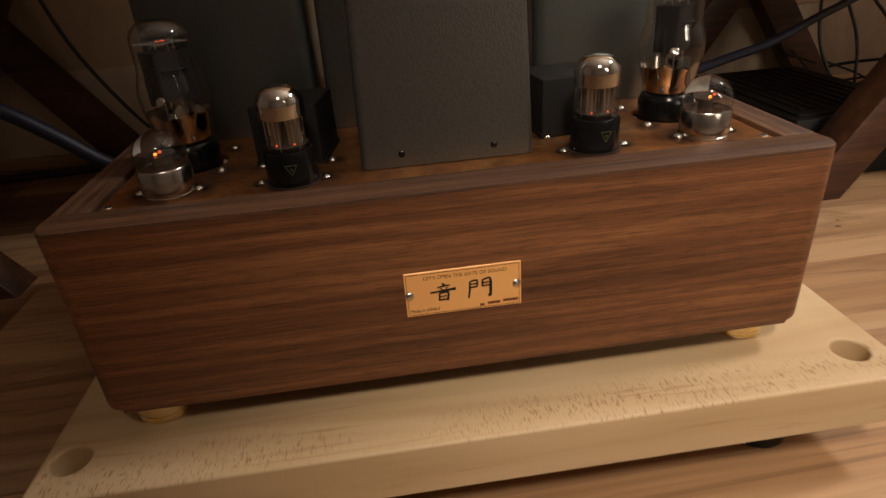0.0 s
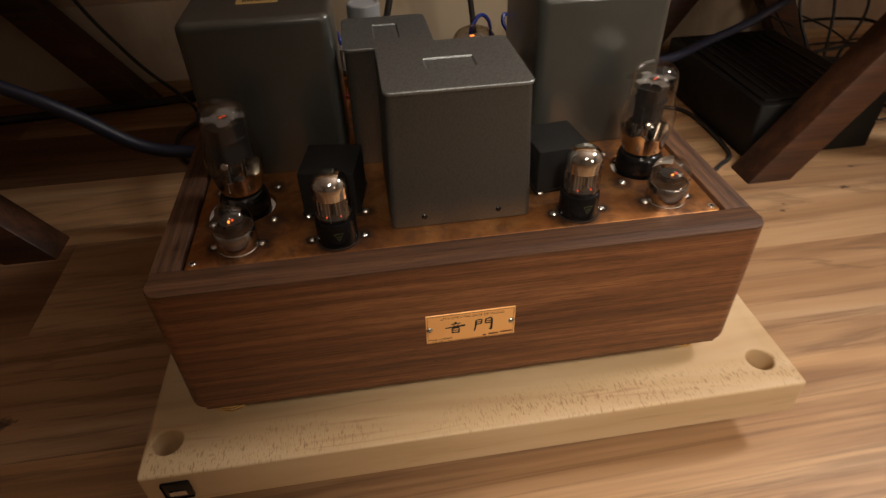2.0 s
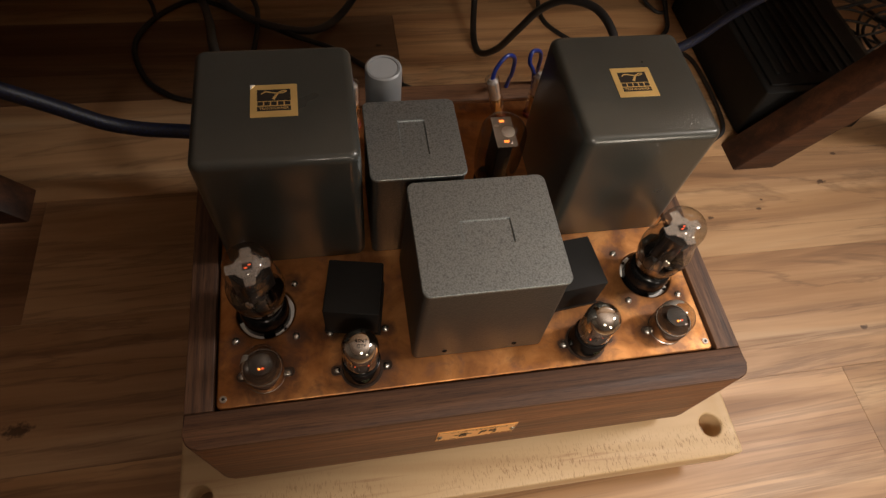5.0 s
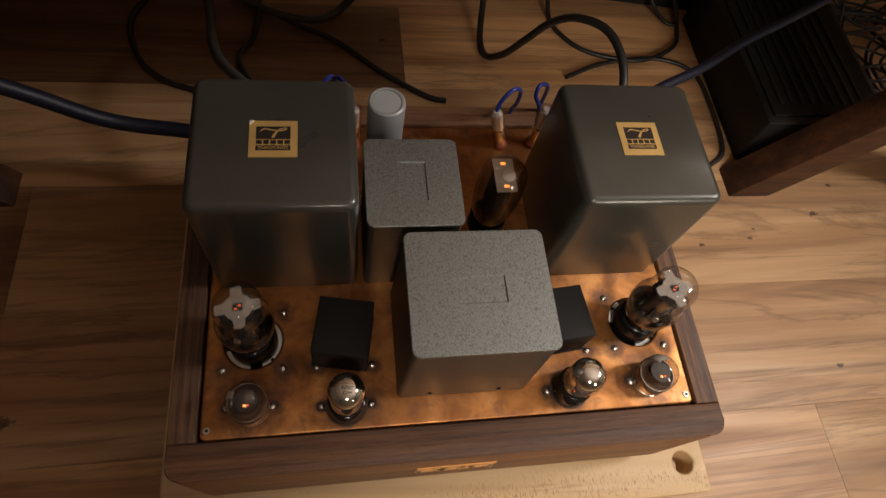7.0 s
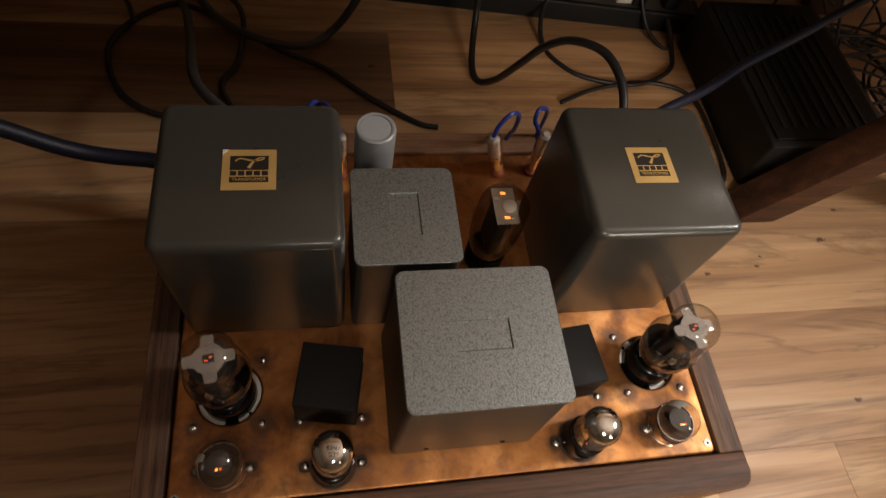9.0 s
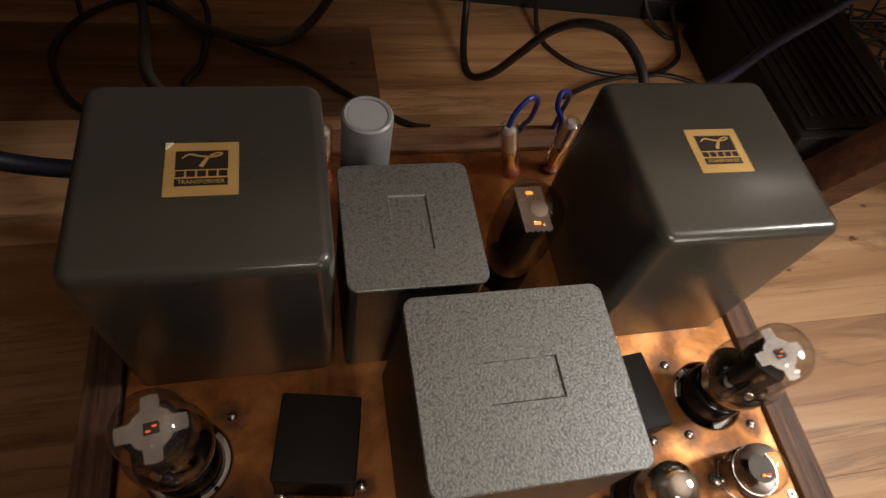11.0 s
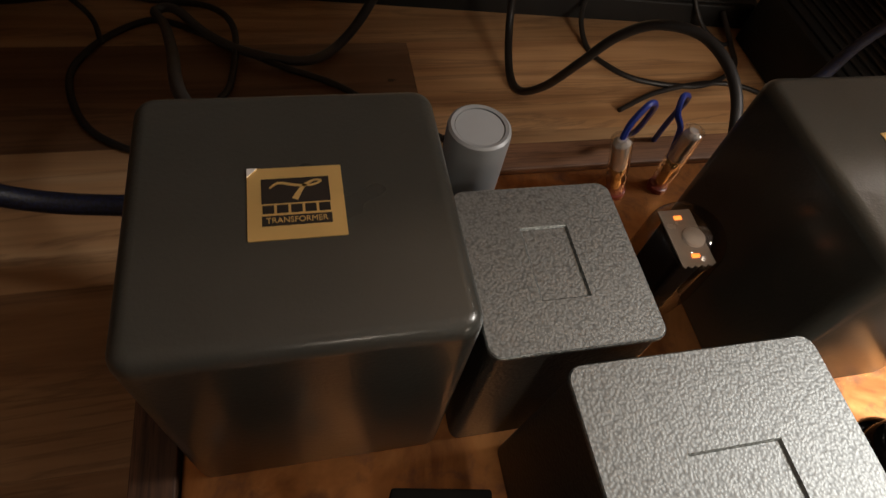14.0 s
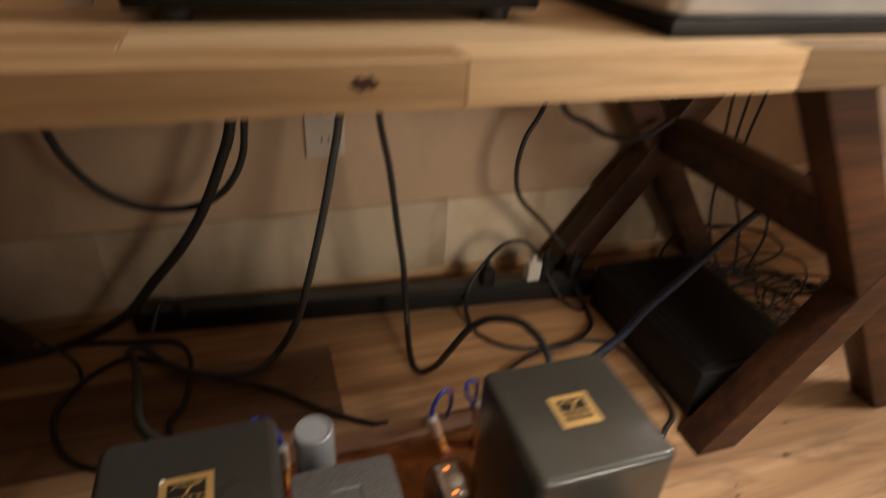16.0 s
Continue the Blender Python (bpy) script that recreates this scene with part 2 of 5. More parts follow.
def leathered():
    m = Mat("olive_grey_enamel", 0.32, 0.30, (0.10, 0.105, 0.097))
    v = m.coords()
    fine = m.noise(v, 620, 2, 0.5)
    cloud = m.noise(v, 12, 3)
    m.base(m.ramp(cloud, [(0.3, (0.056, 0.058, 0.051)), (0.7, (0.071, 0.074, 0.066))]))
    m.rough(m.ramp(cloud, [(0.3, 0.27), (0.7, 0.32)]))
    m.bump(fine, 0.30, 0.0005)
    m.b.inputs["Specular IOR Level"].default_value = 0.45
    m.b.inputs["Coat Weight"].default_value = 0.55
    m.b.inputs["Coat Roughness"].default_value = 0.17
    return m.m


ENAMEL = leathered()


def plain(name, colour, rough=0.5, metal=0.0, grain=0.0, scale=200.0, vary=0.12, spec=0.5):
    m = Mat(name, rough, metal, colour)
    m.b.inputs["Specular IOR Level"].default_value = spec
    v = m.coords()
    cloud = m.noise(v, scale * 0.12, 4)
    m.base(m.ramp(cloud, [(0.3, tuple(c * (1 - vary) for c in colour)), (0.7, tuple(min(1, c * (1 + vary)) for c in colour))]))
    m.rough(m.ramp(cloud, [(0.3, max(0.02, rough * 0.85)), (0.7, min(1, rough * 1.15))]))
    if grain:
        m.bump(m.noise(v, scale, 3), grain, 0.0006)
    return m.m


def glow(name, colour, strength):
    m = Mat(name, 0.5, 0, colour)
    m.b.inputs["Emission Color"].default_value = (*colour, 1)
    m.b.inputs["Emission Strength"].default_value = strength
    return m.m


def glass(name, tint, base=0.05):
    m = Mat(name, 0.03, 0, tint)
    nodes = m.t.nodes
    clear = nodes.new("ShaderNodeBsdfTransparent")
    clear.inputs[0].default_value = (*tint, 1)
    gloss = nodes.new("ShaderNodeBsdfGlossy")
    gloss.inputs["Roughness"].default_value = 0.03
    edge = nodes.new("ShaderNodeLayerWeight")
    edge.inputs["Blend"].default_value = 0.5
    power = m.n("ShaderNodeMath", operation="POWER")
    m.link(edge.outputs["Facing"], power.inputs[0])
    power.inputs[1].default_value = 3.5
    gain = m.n("ShaderNodeMath", operation="MULTIPLY_ADD")
    m.link(power.outputs[0], gain.inputs[0])
    gain.inputs[1].default_value = 0.8
    gain.inputs[2].default_value = base
    mixer = nodes.new("ShaderNodeMixShader")
    m.link(gain.outputs[0], mixer.inputs[0])
    m.link(clear.outputs[0], mixer.inputs[1])
    m.link(gloss.outputs[0], mixer.inputs[2])
    m.link(mixer.outputs[0], nodes["Material Output"].inputs["Surface"])
    return m.m


GLASS = glass("tube_glass", (0.90, 0.89, 0.87), 0.085)
GLASS_DARK = glass("smoky_glass", (0.72, 0.68, 0.64), 0.06)
ACRYLIC = glass("clear_acrylic", (0.92, 0.91, 0.89), 0.16)
CHROME = plain("getter_mirror", (0.93, 0.91, 0.88), 0.07, 1.0, 0, 90, 0.06)
BROWN_GLASS = plain("dark_brown_glass", (0.06, 0.035, 0.022), 0.12, 0.2, 0, 90, 0.3)
MIRROR_DARK = plain("smoky_getter_mirror", (0.52, 0.47, 0.42), 0.10, 1.0, 0, 60, 0.3)
STEEL = plain("screw_steel", (0.62, 0.60, 0.56), 0.28, 1.0, 0.05, 300)
NICKEL = plain("dull_nickel", (0.50, 0.46, 0.42), 0.22, 1.0, 0.06, 260)
GOLD = plain("polished_brass", (0.93, 0.77, 0.44), 0.16, 1.0, 0.04, 200, 0.05)
GOLD_FOIL = plain("gold_foil", (0.80, 0.55, 0.205), 0.38, 0.55, 0.05, 400, 0.05)
COPPER_FOIL = plain("copper_plate_polished", (1.0, 0.52, 0.18), 0.40, 0.1, 0.05, 300, 0.04)
POST_METAL = plain("polished_post", (0.80, 0.78, 0.75), 0.22, 0.55, 0, 90, 0.06)
PALE_METAL = plain("pale_silvered_metal", (0.80, 0.79, 0.76), 0.3, 0.2, 0, 90, 0.06)
INK = plain("black_ink", (0.018, 0.014, 0.011), 0.5)
INK_BROWN = plain("brown_ink", (0.20, 0.07, 0.025), 0.5)
BAKELITE = plain("black_bakelite", (0.006, 0.0057, 0.0057), 0.17, 0, 0.0, 150, 0.12, 0.25)
BLACK_RESIN = plain("matt_black_resin", (0.014, 0.0135, 0.013), 0.6, 0, 0.10, 500, 0.12, 0.15)
CARBON = plain("carbonised_anode", (0.016, 0.015, 0.015), 0.5, 0.0, 0.05, 300, 0.12, 0.35)
ANODE = plain("grey_anode", (0.055, 0.050, 0.045), 0.42, 0.5, 0.05, 200)
DARK_LUG = plain("darkened_metal_lug", (0.075, 0.052, 0.040), 0.38, 0.7, 0.05, 200)
BRIGHT_ANODE = plain("bright_nickel_anode", (0.30, 0.28, 0.255), 0.36, 0.85, 0.05, 200)
MICA = plain("silvery_mica", (0.60, 0.58, 0.55), 0.25, 0.4, 0.08, 300)
MICA_CLEAR = plain("translucent_mica", (0.84, 0.83, 0.82), 0.22, 0.75, 0.1, 300)
MICA_CLEAR.node_tree.nodes["Principled BSDF"].inputs["Alpha"].default_value = 0.46
GREY_ALU = plain("grey_sleeve", (0.31, 0.325, 0.335), 0.42, 0.1, 0.03, 200, 0.05)
GREY_CAP = plain("pale_grey_end", (0.36, 0.38, 0.395), 0.4, 0.1, 0.03, 200, 0.05)
WHITE_CERAMIC = plain("white_ceramic", (0.72, 0.70, 0.66), 0.35, 0, 0.03, 150, 0.05)
RED_RING = plain("red_plastic", (0.20, 0.03, 0.02), 0.35)
GREEN_PRINT = plain("yellow_green_print", (0.05, 0.055, 0.02), 0.5)
CABLE_BLACK = plain("black_rubber", (0.017, 0.016, 0.016), 0.48, 0, 0.08, 300)
CABLE_GREY = plain("grey_rubber", (0.055, 0.055, 0.055), 0.45, 0, 0.08, 300)
BLUE_WIRE = plain("blue_insulation", (0.012, 0.032, 0.24), 0.36, 0, 0.05, 300)


def braid():
    m = Mat("blue_black_braid", 0.5, 0, (0.012, 0.018, 0.06))
    v = m.coords()
    weave = m.noise(v, 420, 2, 0.5)
    m.base(m.ramp(weave, [(0.42, (0.004, 0.0045, 0.007)), (0.6, (0.006, 0.010, 0.035))]))
    m.bump(weave, 0.4, 0.001)
    return m.m


BRAID = braid()
BLACK_PLASTIC = plain("black_plastic", (0.009, 0.0085, 0.008), 0.5, 0, 0.12, 260, 0.12, 0.25)
GREY_TOP = plain("charcoal_plastic", (0.010, 0.0097, 0.0095), 0.6, 0, 0.1, 260, 0.12, 0.15)
STRIP_FACE = plain("dark_grey_plastic", (0.045, 0.043, 0.042), 0.45, 0, 0.1, 260)
WHITE_PLASTIC = plain("white_plastic", (0.72, 0.69, 0.64), 0.4, 0, 0.03, 200, 0.05)
# Duller copy of the white plastic, the wall outlet's shade mixed into it.
SHADED_WHITE = plain("shaded_white_plastic", (0.50, 0.44, 0.37), 0.45, 0, 0.03, 200, 0.05)
SILVER = plain("silver_panel", (0.62, 0.61, 0.59), 0.33, 0.6, 0.03, 300, 0.04)
HEAT = glow("heater_glow", (1.0, 0.24, 0.04), 3.2)
HEAT_DIM = glow("dim_heater_glow", (1.0, 0.12, 0.03), 0.8)


def wall_paint(name, colour, stain):
    m = Mat(name, 0.75, 0, colour)
    v = m.coords((1, 1, 1), jitter=True)
    big = m.noise(m.coords((1.6, 1, 0.8)), 3.5, 5, 0.6, 0.5)
    fine = m.noise(v, 160, 3)
    col = m.ramp(big, [(0.38, stain), (0.56, colour)])
    col = m.mix(1.0, col, m.n("ShaderNodeObjectInfo").outputs["Color"], "MULTIPLY")
    m.base(col)
    m.bump(fine, 0.15, 0.0006)
    return m.m


WALL = wall_paint("tan_wallpaper", (0.47, 0.34, 0.23), (0.41, 0.29, 0.19))
SKIRT = wall_paint("scuffed_cream_panel", (0.60, 0.50, 0.36), (0.43, 0.33, 0.22))
ROOM = wall_paint("cream_plaster", (0.36, 0.32, 0.27), (0.33, 0.29, 0.245))


# ---------- mesh helpers ----------
def finish(bm, smooth=None):
    bmesh.ops.recalc_face_normals(bm, faces=bm.faces)
    if smooth is not None:
        for f in bm.faces:
            f.smooth = smooth
    return bm


def mesh_of(name, bm, mat):
    me = bpy.data.meshes.new(name)
    bm.to_mesh(me)
    bm.free()
    me.materials.append(mat)
    me.set_sharp_from_angle(angle=radians(40))
    return me


def part(name, bm, mat, parent, label=""):
    ob = new(name, mesh_of(name, bm, mat))
    ob.parent = parent
    return tagged(ob, label)


def thing(name, place, label, category, group="", kind="", turn=0.0):
    ob = new(name)
    ob.empty_display_size = 0.02
    ob.matrix_basis = pose(*place, 0, 0, turn)
    return tagged(ob, label, category, group, kind)


def single(name, bm, mat, label, category, group="", kind="", place=(0, 0, 0), turn=0.0):
    ob = new(name, mesh_of(name, bm, mat))
    ob.matrix_basis = pose(*place, 0, 0, turn)
    return tagged(ob, label, category, group, kind)


def box(x0, x1, y0, y1, z0, z1, bevel=0.0, seg=2):
    bm = bmesh.new()
    bmesh.ops.create_cube(bm, size=1)
    for v in bm.verts:
        v.co = Vector(((x0 + x1) / 2 + v.co.x * (x1 - x0), (y0 + y1) / 2 + v.co.y * (y1 - y0), (z0 + z1) / 2 + v.co.z * (z1 - z0)))
    if bevel:
        bmesh.ops.bevel(bm, geom=bm.edges[:], offset=bevel, segments=seg, affect="EDGES", profile=0.5)
        for f in bm.faces:
            f.smooth = True
    return bm


def hard(ob, angle=32):
    """Smooth shading with the flat faces kept flat."""
    me = ob.data
    me.polygons.foreach_set("use_smooth", [True] * len(me.polygons))
    me.set_sharp_from_angle(angle=radians(angle))
    return ob


def outline(w, d, r, n=6):
    """Rounded rectangle, anticlockwise. r: one radius or four (from +x+y on)."""
    rs = r if isinstance(r, tuple) else (r,) * 4
    pts = []
    for i, (sx, sy) in enumerate(((1, 1), (-1, 1), (-1, -1), (1, -1))):
        rr = rs[i]
        cx, cy = sx * (w / 2 - rr), sy * (d / 2 - rr)
        if rr <= 0:
            pts.append((cx, cy))
            continue
        for k in range(n + 1):
            a = radians(90 * i + 90 * k / n)
            pts.append((cx + rr * math.cos(a), cy + rr * math.sin(a)))
    return pts


def prism(pts, z0, z1, top=0.0, bottom=0.0, seg=3):
    bm = bmesh.new()
    lo = [bm.verts.new((x, y, z0)) for x, y in pts]
    hi = [bm.verts.new((x, y, z1)) for x, y in pts]
    n = len(pts)
    for i in range(n):
        bm.faces.new((lo[i], lo[(i + 1) % n], hi[(i + 1) % n], hi[i]))
    bm.faces.new(hi)
    bm.faces.new(lo[::-1])
    for ring, size in ((hi, top), (lo, bottom)):
        if size:
            s = set(ring)
            edges = [e for e in bm.edges if e.verts[0] in s and e.verts[1] in s]
            bmesh.ops.bevel(bm, geom=edges, offset=size, segments=seg, affect="EDGES", profile=0.5)
    for f in bm.faces:
        f.smooth = True
    return bm


def can(w, d, z0, z1, r, top, seg=6):
    """A can with upright rounded corners and a rounded top rim."""
    bm = bmesh.new()
    levels = [(0.0, z0), (0.0, z1 - top)] + [(top * (1 - math.cos(radians(90 * k / seg))), z1 - top + top * math.sin(radians(90 * k / seg))) for k in range(1, seg + 1)]
    rings = [[bm.verts.new((x, y, z)) for x, y in outline(w - 2 * i, d - 2 * i, r - i, 8)] for i, z in levels]
    for a, b in zip(rings, rings[1:]):
        for k in range(len(a)):
            j = (k + 1) % len(a)
            bm.faces.new((a[k], a[j], b[j], b[k]))
    bm.faces.new(rings[-1])
    bm.faces.new(rings[0][::-1])
    for f in bm.faces:
        f.smooth = True
    return bm


def lathe(profile, n=32, at=(0, 0, 0), cap=True):
    bm = bmesh.new()
    rings = []
    for r, z in profile:
        if r < 1e-6:
            rings.append([bm.verts.new((at[0], at[1], at[2] + z))])
        else:
            rings.append([bm.verts.new((at[0] + r * math.cos(2 * math.pi * k / n), at[1] + r * math.sin(2 * math.pi * k / n), at[2] + z)) for k in range(n)])
    for a, b in zip(rings, rings[1:]):
        for k in range(n):
            j = (k + 1) % n
            if len(a) == 1 and len(b) > 1:
                bm.faces.new((a[0], b[j], b[k]))
            elif len(b) == 1 and len(a) > 1:
                bm.faces.new((a[k], a[j], b[0]))
            elif len(a) > 1:
                bm.faces.new((a[k], a[j], b[j], b[k]))
    for f in bm.faces:
        f.smooth = True
    bmesh.ops.recalc_face_normals(bm, faces=bm.faces)
    return bm


def arc(cr, cz, r, a0, a1, n=8):
    """Profile points on a circle about (cr, cz); degrees."""
    return [(max(0.0, cr + r * math.cos(radians(a0 + (a1 - a0) * k / n))), cz + r * math.sin(radians(a0 + (a1 - a0) * k / n))) for k in range(n + 1)]


def spline(pts, per=8):
    p = [Vector(q) for q in pts]
    p = [2 * p[0] - p[1]] + p + [2 * p[-1] - p[-2]]
    out = []
    for i in range(1, len(p) - 2):
        for k in range(per):
            t = k / per
            a, b, c, d = p[i - 1], p[i], p[i + 1], p[i + 2]
            out.append(0.5 * ((2 * b) + (c - a) * t + (2 * a - 5 * b + 4 * c - d) * t * t + (3 * b - a - 3 * c + d) * t ** 3))
    out.append(p[-2])
    return out


def sweep(pts, r, n=8, per=8):
    path = spline(pts, per)
    bm = bmesh.new()
    rings = []
    side = None
    for i, q in enumerate(path):
        d = (path[min(i + 1, len(path) - 1)] - path[max(i - 1, 0)]).normalized()
        if side is None:
            side = d.orthogonal().normalized()
        side = (side - d * side.dot(d)).normalized()
        up = d.cross(side)
        rings.append([bm.verts.new(q + r * (math.cos(2 * math.pi * k / n) * side + math.sin(2 * math.pi * k / n) * up)) for k in range(n)])
    for a, b in zip(rings, rings[1:]):
        for k in range(n):
            bm.faces.new((a[k], a[(k + 1) % n], b[(k + 1) % n], b[k]))
    bm.faces.new(rings[0][::-1])
    bm.faces.new(rings[-1])
    for f in bm.faces:
        f.smooth = True
    bmesh.ops.recalc_face_normals(bm, faces=bm.faces)
    return bm


def merge(*bms):
    out = bmesh.new()
    for b in bms:
        me = bpy.data.meshes.new("joined")
        b.to_mesh(me)
        b.free()
        out.from_mesh(me)
        bpy.data.meshes.remove(me)
    return out


def moved(bm, m):
    bmesh.ops.transform(bm, matrix=m, verts=bm.verts)
    return bm


def lettering(text, size, width=None, depth=0.0001):
    """Built-in font as a bmesh, centred on the origin in the xy plane."""
    cu = bpy.data.curves.new("lettering", "FONT")
    cu.body, cu.size, cu.extrude, cu.align_x, cu.align_y = text, size, depth, "CENTER", "CENTER"
    cu.resolution_u = 3
    ob = bpy.data.objects.new("lettering", cu)
    scene.collection.objects.link(ob)
    bpy.context.view_layer.update()
    me = bpy.data.meshes.new_from_object(ob.evaluated_get(bpy.context.evaluated_depsgraph_get()))
    bpy.data.objects.remove(ob)
    bpy.data.curves.remove(cu)
    bm = bmesh.new()
    bm.from_mesh(me)
    bpy.data.meshes.remove(me)
    if width and bm.verts:
        xs = [v.co.x for v in bm.verts]
        k = width / (max(xs) - min(xs))
        mid = (max(xs) + min(xs)) / 2
        for v in bm.verts:
            v.co.x = (v.co.x - mid) * k
    return bm


def stroke(pts, widths, z=0.0, thick=0.0002):
    """A flat brush stroke through pts in the xy plane."""
    path = spline([(x, y, 0) for x, y in pts], 6)
    bm = bmesh.new()
    lo, hi = [], []
    n = len(path)
    for i, q in enumerate(path):
        d = (path[min(i + 1, n - 1)] - path[max(i - 1, 0)]).normalized()
        s = Vector((-d.y, d.x, 0))
        f = i / (n - 1) * (len(widths) - 1)
        k = min(int(f), len(widths) - 2)
        w = widths[k] + (widths[k + 1] - widths[k]) * (f - k)
        lo.append((bm.verts.new(q + s * w / 2 + Vector((0, 0, z))), bm.verts.new(q - s * w / 2 + Vector((0, 0, z)))))
        hi.append((bm.verts.new(q + s * w / 2 + Vector((0, 0, z + thick))), bm.verts.new(q - s * w / 2 + Vector((0, 0, z + thick)))))
    for i in range(n - 1):
        bm.faces.new((hi[i][0], hi[i][1], hi[i + 1][1], hi[i + 1][0]))
        bm.faces.new((lo[i][0], hi[i][0], hi[i + 1][0], lo[i + 1][0]))
        bm.faces.new((hi[i][1], lo[i][1], lo[i + 1][1], hi[i + 1][1]))
    bmesh.ops.recalc_face_normals(bm, faces=bm.faces)
    return bm


# ---------- the room ----------
X0, X1, Y0, Y1, CEIL = -2.4, 2.4, -3.0, 0.99, 2.4
single("wall_north", box(X0 - 0.1, X1 + 0.1, Y1, Y1 + 0.1, -0.02, CEIL), WALL, "tan papered wall behind the desk", "wall", kind="structure")
single("wall_south", box(X0 - 0.1, X1 + 0.1, Y0 - 0.1, Y0, -0.02, CEIL), ROOM, "plain cream plaster wall of the room", "wall", kind="structure")
single("wall_west", box(X0 - 0.1, X0, Y0, Y1, -0.02, CEIL), ROOM, "plain cream plaster wall of the room", "wall", kind="structure")
single("wall_east", box(X1, X1 + 0.1, Y0, Y1, -0.02, CEIL), ROOM, "plain cream plaster wall of the room", "wall", kind="structure")
single("ceiling", box(X0 - 0.1, X1 + 0.1, Y0 - 0.1, Y1 + 0.1, CEIL, CEIL + 0.1), ROOM, "plain cream ceiling of the room", "ceiling", kind="structure").color = (2.1, 2.1, 2.2, 1)
skirting = thing("baseboard", (0, Y1, 0), "tall scuffed cream boards along the foot of the wall", "baseboard", kind="structure")
for a, b, k in ((X0, -0.973, 0.9), (-0.973, -0.372, 1.0), (-0.372, 0.299, 0.84), (0.299, 0.861, 1.05), (0.861, X1, 1.0)):
    panel_piece = part("panel", box(a + 0.0002, b - 0.0002, -0.008, 0, 0.012, 0.191, 0.0008, 1), SKIRT, skirting)
    panel_piece.color = (k, k, k * (1.06 if k == 1.0 else 1.0), 1)
    panel_piece.matrix_basis = pose(0, 0, 0)
part("footing", box(X0, X1, -0.016, 0, 0.0, 0.024, 0.003, 2), SHELF_WOOD, skirting, "narrow wooden strip at the floor")

floor = single("floor", box(X0 - 0.1, X1 + 0.1, Y0 - 0.1, Y1 + 0.1, -0.04, -0.009), BLACK_PLASTIC, "laid laminate floor of knotty brown planks", "floor", kind="structure")

# ---------- the desk over the amplifier ----------
desk = thing("desk", (0, 0.36, 0.602), "low desk of pale laminated pine on dark crossed trestles", "desk")
rnd = random.Random(4)
ROWS_Y = (0.0, 0.045, 0.12, 0.20, 0.28, 0.36, 0.44, 0.52, 0.60, 0.629)
for j, (ya, yb) in enumerate(zip(ROWS_Y, ROWS_Y[1:])):
    cuts = [-1.35, -0.72, 0.088, 0.430, 1.0, 1.35] if j == 0 else [-1.35] + sorted(rnd.uniform(-1.2, 1.2) for _ in range(3)) + [1.35]
    if j == 1:
        cuts = [-1.35, -0.9, -0.165, 0.6, 1.35]
    for a, b in zip(cuts, cuts[1:]):
        stave = part("stave", box(a + 0.0002, b - 0.0002, ya + 0.0001, yb - 0.0001, 0.0, 0.039, 0.0008, 1), SHELF_WOOD, desk)
        k = rnd.uniform(0.78, 1.05)
        if j == 0:
            k = {-1.35: 0.8, -0.72: 0.80, 0.088: 1.06, 0.430: 0.36, 1.0: 0.8}[a]
        stave.color = (k, k * (0.93 if k < 0.9 else 0.98), k * (0.82 if k < 0.9 else 0.95), 1)


part("knot", moved(prism([(0.0105 * math.cos(0.349 * i) * (1 + 0.25 * math.sin(3 * i)), 0.0052 * math.sin(0.349 * i) * (1 + 0.3 * math.cos(2 * i))) for i in range(18)], 0, 0.0003), pose(0.006, 0.0001, 0.0225, 90)), TRESTLE, desk, "dark knot")


def beam(a, b, w, d, bevel=0.003):
    """A beam from a to b: w across in the xz plane, d along y."""
    a, b = Vector(a), Vector(b)
    ln = (b - a).length
    bm = box(0, ln, -d / 2, d / 2, -w / 2, w / 2, bevel, 2)
    u = (b - a).normalized()
    yy = Vector((0, 1, 0)) if abs(u.y) < 0.9 else Vector((1, 0, 0))
    w_ = u.cross(yy).normalized()
    v_ = w_.cross(u)
    me = bm
    m = Matrix((u, v_, w_)).transposed().to_4x4()
    return me, Matrix.Translation(a) @ m


def trestle(side):
    t = thing("trestle", (side * 0.768, 0.42, 0), "dark brown stained wooden crossed trestle under the desk", "trestle", "trestles under the desk")
    for y in (0.0, 0.51):
        for s in (1, -1):
            rise = 0.60
            bm, m = beam((-0.19 * s * side - (0.03 * side if s > 0 and y > 0 else 0), y, 0.004), (0.205 * s * side - (0.03 * side if s > 0 and y > 0 else 0), y, rise - 0.03), 0.062, 0.056 if s > 0 else 0.052)
            # saw the ends level with floor and desk
            bmesh.ops.transform(bm, matrix=m, verts=bm.verts)
            for v in bm.verts:
                if v.co.z < 0.06:
                    k = v.co.z
                    v.co.x += -(k) * (0.395 * s * side / 0.566)
                    v.co.z = 0.0
                elif v.co.z > rise - 0.09:
                    k = rise - v.co.z
                    v.co.x += k * (0.395 * s * side / 0.566)
                    v.co.z = rise
            part("leg", bm, TRESTLE, t)
    part("stretcher", box(-0.03, 0.03, 0.03, 0.48, 0.30, 0.375, 0.003, 2), TRESTLE, t)
    return t


trestle(1)
trestle(-1)

# ---------- isolation board under the amplifier ----------
BOARD_TOP = 0.089


